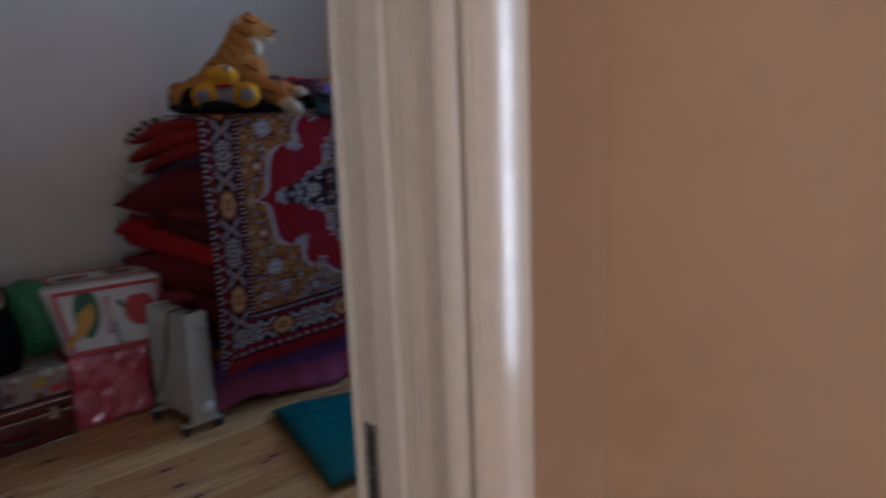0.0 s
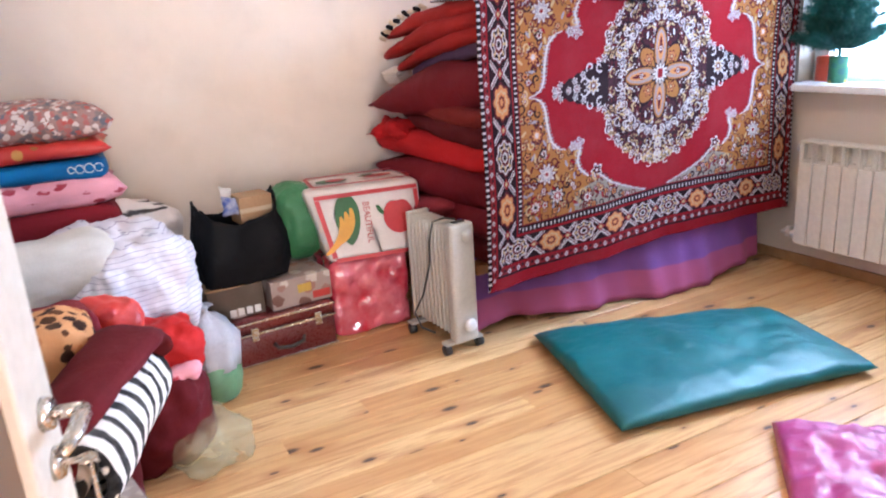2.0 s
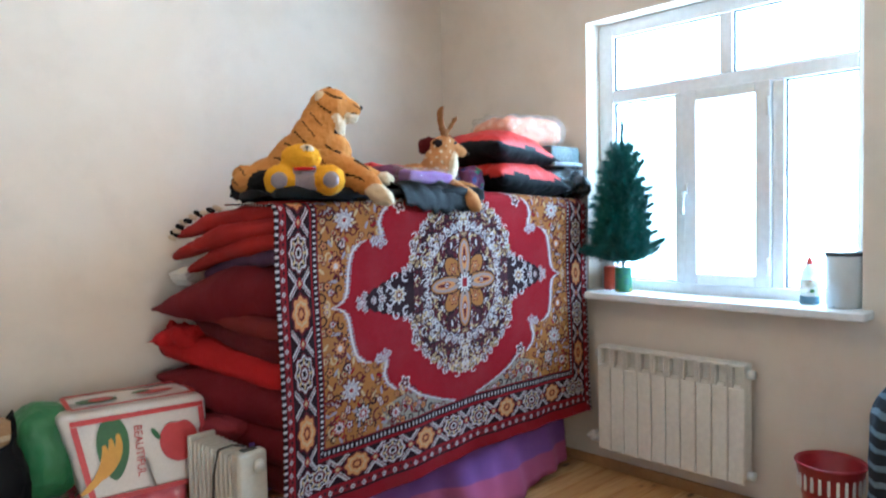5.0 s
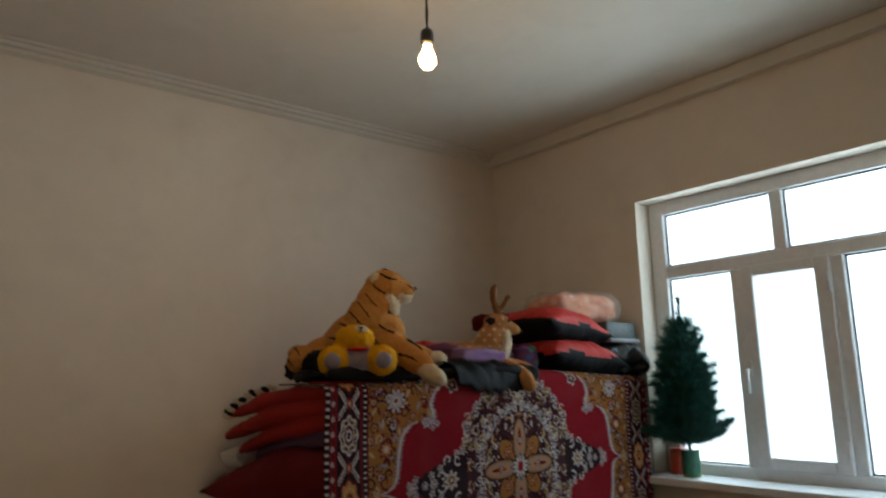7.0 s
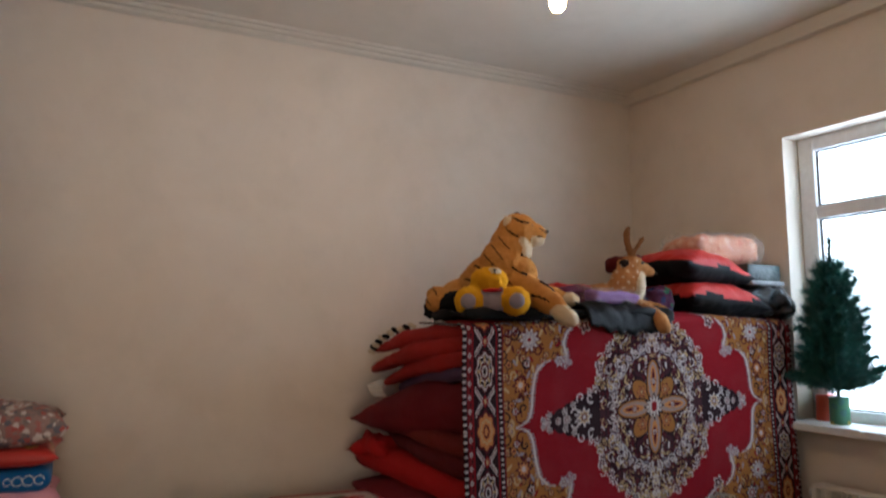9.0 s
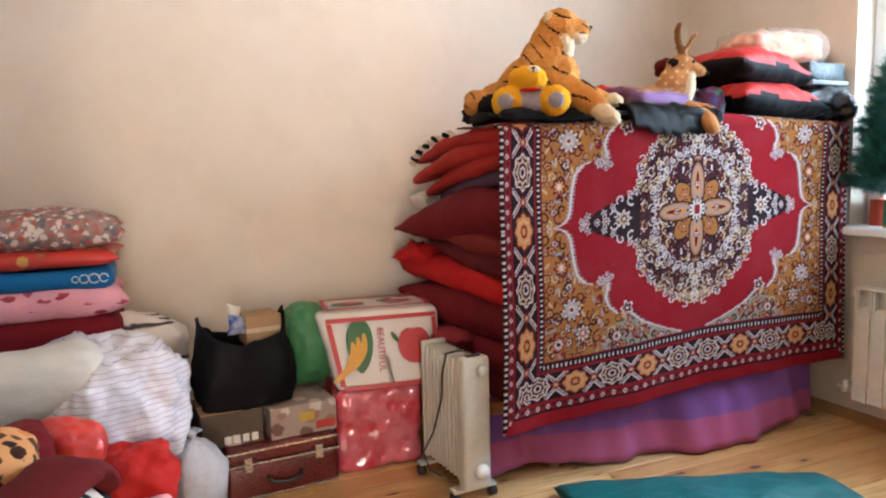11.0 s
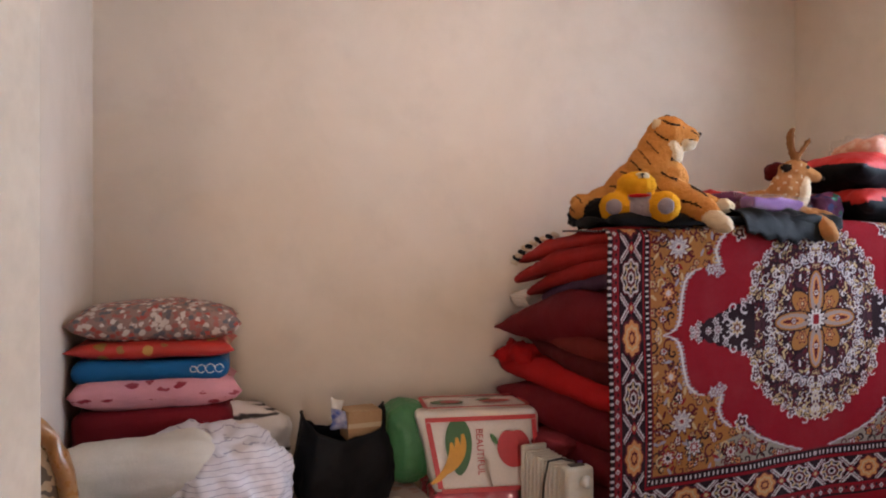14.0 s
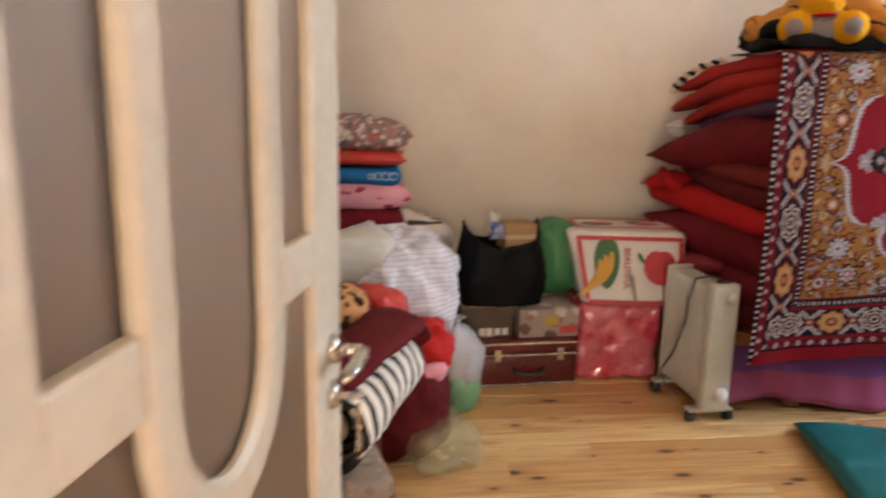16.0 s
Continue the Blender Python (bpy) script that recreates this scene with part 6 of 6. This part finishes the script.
def rolled(length, radius, turns, m, seed):
    """A blanket rolled up, its spiral showing at the ends."""
    bm = bmesh.new()
    n = int(26 * turns)
    nx = 14
    rows = []
    for i in range(n + 1):
        a = 2 * math.pi * turns * i / n
        r = radius * (0.16 + 0.84 * i / n)
        row = []
        for j in range(nx + 1):
            x = length * (j / nx - 0.5)
            k = noise.noise(Vector((x * 6, math.cos(a) * 2, math.sin(a) * 2 + seed)))
            row.append(bm.verts.new((x + 0.010 * math.sin(a * 3), r * math.cos(a) * (1 + 0.05 * k), r * 0.86 * math.sin(a) * (1 + 0.05 * k) + radius * 0.86)))
        rows.append(row)
    for p, q in zip(rows, rows[1:]):
        for j in range(nx):
            bm.faces.new((p[j], q[j], q[j + 1], p[j + 1]))
    return bm


ob = soft_thing("zebra_blanket", rolled(0.48, 0.150, 2.0, M_ZEBRA, 1.0), M_ZEBRA, (-0.085, 2.15, 0.460), "black and white striped plush blanket rolled up on the chair", "blanket", 70)
ob.modifiers.new("thickness", "SOLIDIFY").thickness = 0.024


def strap():
    """A folded blanket laid slantwise over the rolled one."""
    bm = bmesh.new()
    pts = [Vector(p) for p in ((0.050, 2.40, 0.655), (0.035, 2.32, 0.715), (-0.01, 2.22, 0.722), (-0.08, 2.10, 0.705), (-0.16, 2.00, 0.67), (-0.21, 1.93, 0.58), (-0.225, 1.90, 0.47))]
    side = Vector((0.80, -0.55, 0.0)).normalized()
    rows = []
    for i, p in enumerate(pts):
        w = 0.085
        n = Vector((0, -0.3, 1)).normalized()
        rows.append([bm.verts.new(p + side * w * math.cos(t) + n * 0.034 * math.sin(t)) for t in [2 * math.pi * k / 14 for k in range(14)]])
    for a, b in zip(rows, rows[1:]):
        for k in range(14):
            bm.faces.new((a[k], a[(k + 1) % 14], b[(k + 1) % 14], b[k]))
    bm.faces.new(rows[0][::-1])
    bm.faces.new(rows[-1])
    bmesh.ops.recalc_face_normals(bm, faces=bm.faces)
    bmesh.ops.subdivide_edges(bm, edges=bm.edges, cuts=2, use_grid_fill=True, smooth=1.0)
    return ruffle(bm, 0.008, 9.0)


soft_thing("maroon_blanket", strap(), M_WINE, (0, 0, 0), "dark wine fleece blanket folded over the rolled one", "blanket")
soft_thing("animal_print_blanket", ruffle(soft_box(0.31, 0.28, 0.25, 0.07, 0.016, 7.0, 6.0, 16), 0.010, 12.0), M_LEOPARD, (-0.195, 2.42, 0.52), "brown animal-print blanket bundled behind the chair seat", "blanket", 12, (0, -4))
soft_thing("wine_sack", soft_box(0.40, 0.36, 0.52, 0.08, 0.014, 6.0, 8.0), M_WINE, (-0.22, 2.56, 0.0), "dark wine bundle behind the chair", "bundle", 4)
soft_thing("maroon_fold", soft_box(0.30, 0.22, 0.14, 0.06, 0.016, 7.0, 3.0), M_MAROON, (-0.19, 2.66, 0.585), "maroon blanket fold above the animal print", "blanket", 8)
soft_thing("red_floral_cloth", soft_box(0.13, 0.18, 0.12, 0.04, 0.02, 9.0, 2.0), M_REDFL, (-0.01, 2.70, 0.58), "red and green printed cloth", "cloth", 30, (0, 6))
soft_thing("red_parcel", ruffle(soft_box(0.26, 0.26, 0.17, 0.07, 0.02, 6.0, 9.0, 16), 0.024, 13.0), M_REDCH, (0.135, 3.0, 0.315), "red cloth bundle beside the chair", "bundle", 12)
soft_thing("pink_cloth", ruffle(soft_box(0.11, 0.13, 0.07, 0.03, 0.02, 8.0, 5.0, 12), 0.010, 20.0), M_PINKF, (0.185, 2.92, 0.29), "pink printed cloth peeping out of the pile", "cloth", 10)
soft_thing("maroon_sack", ruffle(soft_box(0.40, 0.42, 0.33, 0.12, 0.025, 5.0, 6.0, 20), 0.016, 12.0), M_WINE, (0.06, 3.0, 0.0), "large dark wine cloth bundle on the floor", "bundle")
soft_thing("striped_sheet_sack", ruffle(ruffle(soft_box(0.50, 0.64, 0.46, 0.19, 0.05, 4.0, 12.0, 34), 0.024, 9.0), 0.004, 26.0), M_STRIPE, (0.07, 3.42, 0.28), "big bundle knotted in a white striped sheet", "bundle", 8)
soft_thing("linen_sack", ruffle(soft_box(0.52, 0.46, 0.31, 0.13, 0.035, 4.0, 4.0, 26), 0.016, 11.0), M_LINEN, (0.08, 3.86, 0.46), "white striped linen sack against the wall", "sack", 24, (0, 6))
soft_thing("wine_sack", soft_box(0.84, 0.90, 0.30, 0.08, 0.02, 4.0, 3.0), M_WINE, (-0.03, 3.70, 0.0), "dark wine bundle under the other bedding", "bundle")
soft_thing("sheet_pile", ruffle(soft_box(0.44, 0.56, 0.26, 0.10, 0.02, 5.0, 2.0, 18), 0.012, 14.0), M_STRIPE, (-0.23, 3.32, 0.29), "white striped sheets piled under the cream roll", "sheets", 4)
soft_thing("white_blanket_roll", ruffle(soft_box(0.54, 0.30, 0.235, 0.105, 0.014, 5.0, 7.0, 18), 0.006, 16.0), M_WHITEC, (-0.175, 3.29, 0.545), "cream terry blanket folded into a roll", "blanket", 4, (0, -3))
STACK = (
    ("folded_quilt", M_MAROON, 0.60, 0.22, 0.60, "maroon satin quilt at the foot of the pillow stack", "box"),
    ("pillow", M_PINKF, 0.79, 0.155, 0.64, "pink pillow printed with dark red feathers", "pillow"),
    ("folded_cover", M_BLUE, 0.925, 0.085, 0.58, "bright blue folded cover with white lettering shapes", "box"),
    ("pillow", M_REDFL, 0.998, 0.085, 0.63, "red satin pillow with gold flowers", "pillow"),
    ("pillow", M_FLORAL, 1.064, 0.148, 0.65, "grey and red floral pillow on top of the stack", "pillow"),
)
for i, (nm, m, z, h, w, lab, how) in enumerate(STACK):
    bm = soft_box(w, 0.44, h, min(h / 2, 0.06), 0.010, 6.0, i * 2.0, 16) if how == "box" else cushion(w, 0.48, h * 1.15, i * 4.0, 30, 0.010, 0.085, 0.34)
    soft_thing(nm, bm, m, (-0.168 + 0.008 * math.sin(i * 2.1), 3.80, z), lab, "pillow" if how != "box" else "quilt", 2 * math.sin(i * 1.7), (0, 0.6), "pillow stack")
swirl = bmesh.new()
for k, (r, x) in enumerate(((0.012, 0.0), (0.016, 0.030), (0.018, 0.064), (0.016, 0.098))):
    sweep([(x + r * math.cos(a * 0.7), 0.0, r * math.sin(a * 0.7)) for a in range(9)], 0.0018, 5, swirl)
ob = part("white_swirl_print", swirl, M_PAPER, None)
ob.matrix_world = pose(-0.02, 3.574, 0.97)
tagged(ob, "white swirls printed on the blue cover", "print")

wb = thing("carrier_bag", (0.345, 3.32, 0), "milky plastic carrier bag knotted over a green tub", "bag")
bm = lathe([(0.085, 0), (0.100, 0.02), (0.108, 0.08), (0.105, 0.15), (0.09, 0.17)], 28)
part("tub", ruffle(bm, 0.006, 14.0), M_GREENTUB, wb, "green translucent plastic", True)
bm = lathe([(0.112, 0.13), (0.118, 0.19), (0.112, 0.26), (0.085, 0.32), (0.045, 0.36), (0.022, 0.375), (0.030, 0.39), (0.045, 0.405), (0.02, 0.41)], 36)
part("bag", ruffle(ruffle(bm, 0.022, 9.0, 2.0), 0.008, 30.0), M_WHITEBAG, wb, "milky crinkled plastic", True)
soft_thing("clear_bag", ruffle(soft_box(0.26, 0.30, 0.16, 0.06, 0.025, 8.0, 3.0, 16), 0.01, 26.0), M_YELLOWBAG, (0.21, 2.86, 0.0), "yellowish clear plastic bag on the floor", "bag", 20)
soft_thing("teal_cloth", ruffle(soft_box(0.16, 0.22, 0.12, 0.05, 0.02, 9.0, 5.0), 0.006, 22.0), fabric("pale_teal_cloth", (0.10, 0.36, 0.33)), (-0.16, 2.08, 0.0), "pale teal cloth under the chair", "cloth")


# ---- things on the floor ----
def quad_cushion(corners, h, n, amp, seed, q=0.28, wr=6.0):
    """A flat cushion whose four corners lie at given places."""
    a, b, c, d = (Vector((*p, 0)) for p in corners)
    bm = cushion(2.0, 2.0, 1.0, seed, n, 0.0, 0.0, q)
    for v in bm.verts:
        u, w, z = (v.co.x + 1) / 2, (v.co.y + 1) / 2, v.co.z
        p = a.lerp(b, u).lerp(d.lerp(c, u), w)
        pinch = 0.02 * (math.sin(math.pi * u) * (0.5 - w) + math.sin(math.pi * w) * (0.5 - u))
        k = noise.fractal(Vector((p.x * wr, p.y * wr, seed)), 1.0, 2.0, 5)
        top = max(0.0, z - 0.5) * 2
        v.co = Vector((p.x + pinch * 0.6, p.y + pinch, max(0.002, h * (0.18 + 0.82 * z) * (0.55 + 0.45 * top) + amp * k * top)))
    return bm


soft_thing("floor_cushion", quad_cushion(((1.475, 2.135), (2.59, 1.925), (2.76, 2.575), (1.70, 2.975)), 0.105, 60, 0.016, 5.0), M_TEAL, (0, 0, 0), "long teal satin floor cushion", "floor cushion")
soft_thing("magenta_cushion", quad_cushion(((1.50, 1.47), (1.86, 1.12), (2.29, 1.55), (1.94, 1.90)), 0.085, 40, 0.030, 8.0, 0.2, 10.0), M_MAGENTA, (0, 0, 0), "magenta brocade cushion lying crumpled on the boards", "floor cushion")


def toy_cart():
    c = thing("red_toy_car", (3.20, 1.66, 0), "red plastic ride-on toy with black wheels", "toy car", turn=-12)
    bm = soft_box(0.30, 0.36, 0.10, 0.045, 0, 1, 0, 10)
    bmesh.ops.translate(bm, vec=(0, 0, 0.05), verts=bm.verts)
    part("body", bm, surface("red_toy_plastic", (0.48, 0.03, 0.03), (0.42, 0.02, 0.025), 0.3), c, "", True)
    for x in (-0.13, 0.13):
        for y in (-0.12, 0.12):
            part("wheel", cyl((x - 0.02, y, 0.045), (x + 0.02, y, 0.045), 0.045, n=20), M_BLACK, c, "black wheel", True)
    bm = soft_box(0.12, 0.14, 0.10, 0.04, 0, 1, 0, 8)
    bmesh.ops.translate(bm, vec=(-0.04, 0, 0.14), verts=bm.verts)
    part("seat_post", bm, surface("mauve_grey_plastic", (0.36, 0.22, 0.22), (0.3, 0.18, 0.18), 0.4), c, "faded mauve column", True)


toy_cart()


def tub():
    b = thing("red_basket", (3.16, 1.66, 0.24), "red plastic basket with slotted sides", "basket")
    b.matrix_world = pose(3.16, 1.66, 0.24) @ Matrix.Diagonal((0.86, 0.86, 1.0, 1.0))
    part("bowl", lathe([(0.10, 0), (0.11, 0.01), (0.145, 0.19), (0.155, 0.20), (0.15, 0.205), (0.138, 0.19), (0.10, 0.02)], 32), surface("dark_red_plastic", (0.30, 0.012, 0.018), (0.25, 0.01, 0.015), 0.35), b, "", True)
    for k in range(24):
        a = 2 * math.pi * k / 24
        r = 0.137
        part("slot", box(r - 0.003, r + 0.004, -0.006, 0.006, 0.10, 0.16), M_WHITEP, b).matrix_local = pose(0, 0, 0, 0, 0, math.degrees(a))
    bm = soft_box(0.36, 0.38, 0.80, 0.13, 0.025, 5.0, 2.0, 18)
    soft_thing("dark_jacket_heap", bm, banded("dark_striped_knit", (0.02, 0.025, 0.035), (0.16, 0.22, 0.27), 5.0, 0.25, "Z", 2.0), (3.19, 1.325, 0.0), "heap of dark striped clothes by the wall", "clothes", 0)


tub()


# ---- pine boards ----
def boards():
    floor = bpy.data.objects["floor"]
    rng = random.Random(8)
    meshes = {}

    def plank(x0, x1, y0, y1):
        key = (round(x1 - x0, 2), round(y1 - y0, 3))
        if key not in meshes:
            L, Wd = key
            me = bpy.data.meshes.new("plank")
            bm = box(-L / 2 + 0.0004, L / 2 - 0.0004, -Wd / 2 + 0.0008, Wd / 2 - 0.0008, -0.020, 0.0, 0.0018, 1)
            bm.to_mesh(me)
            bm.free()
            me.materials.append(M_PINE)
            meshes[key] = me
        ob = new("plank", meshes[key])
        ob.parent = floor
        ob.matrix_world = pose((x0 + x1) / 2, (y0 + y1) / 2, rng.uniform(-0.0006, 0.0006))

    y, i = YH, 0
    while y < Y1:
        w = 0.115
        cut = X0 + (1.0, 2.2, 1.55, 2.75, 0.65)[i % 5] + 0.3
        lo, hi = (X0, X1) if y > Y0 - 0.01 else (DX0, DX1)
        if lo + 0.3 < cut < hi - 0.3:
            plank(lo, cut, y, y + w)
            plank(cut, hi, y, y + w)
        else:
            plank(lo, hi, y, y + w)
        y += w
        i += 1
    y = -2.2
    while y < YH - 0.01:
        plank(-1.4, 0.95, y, y + 0.136)
        y += 0.136


boards()
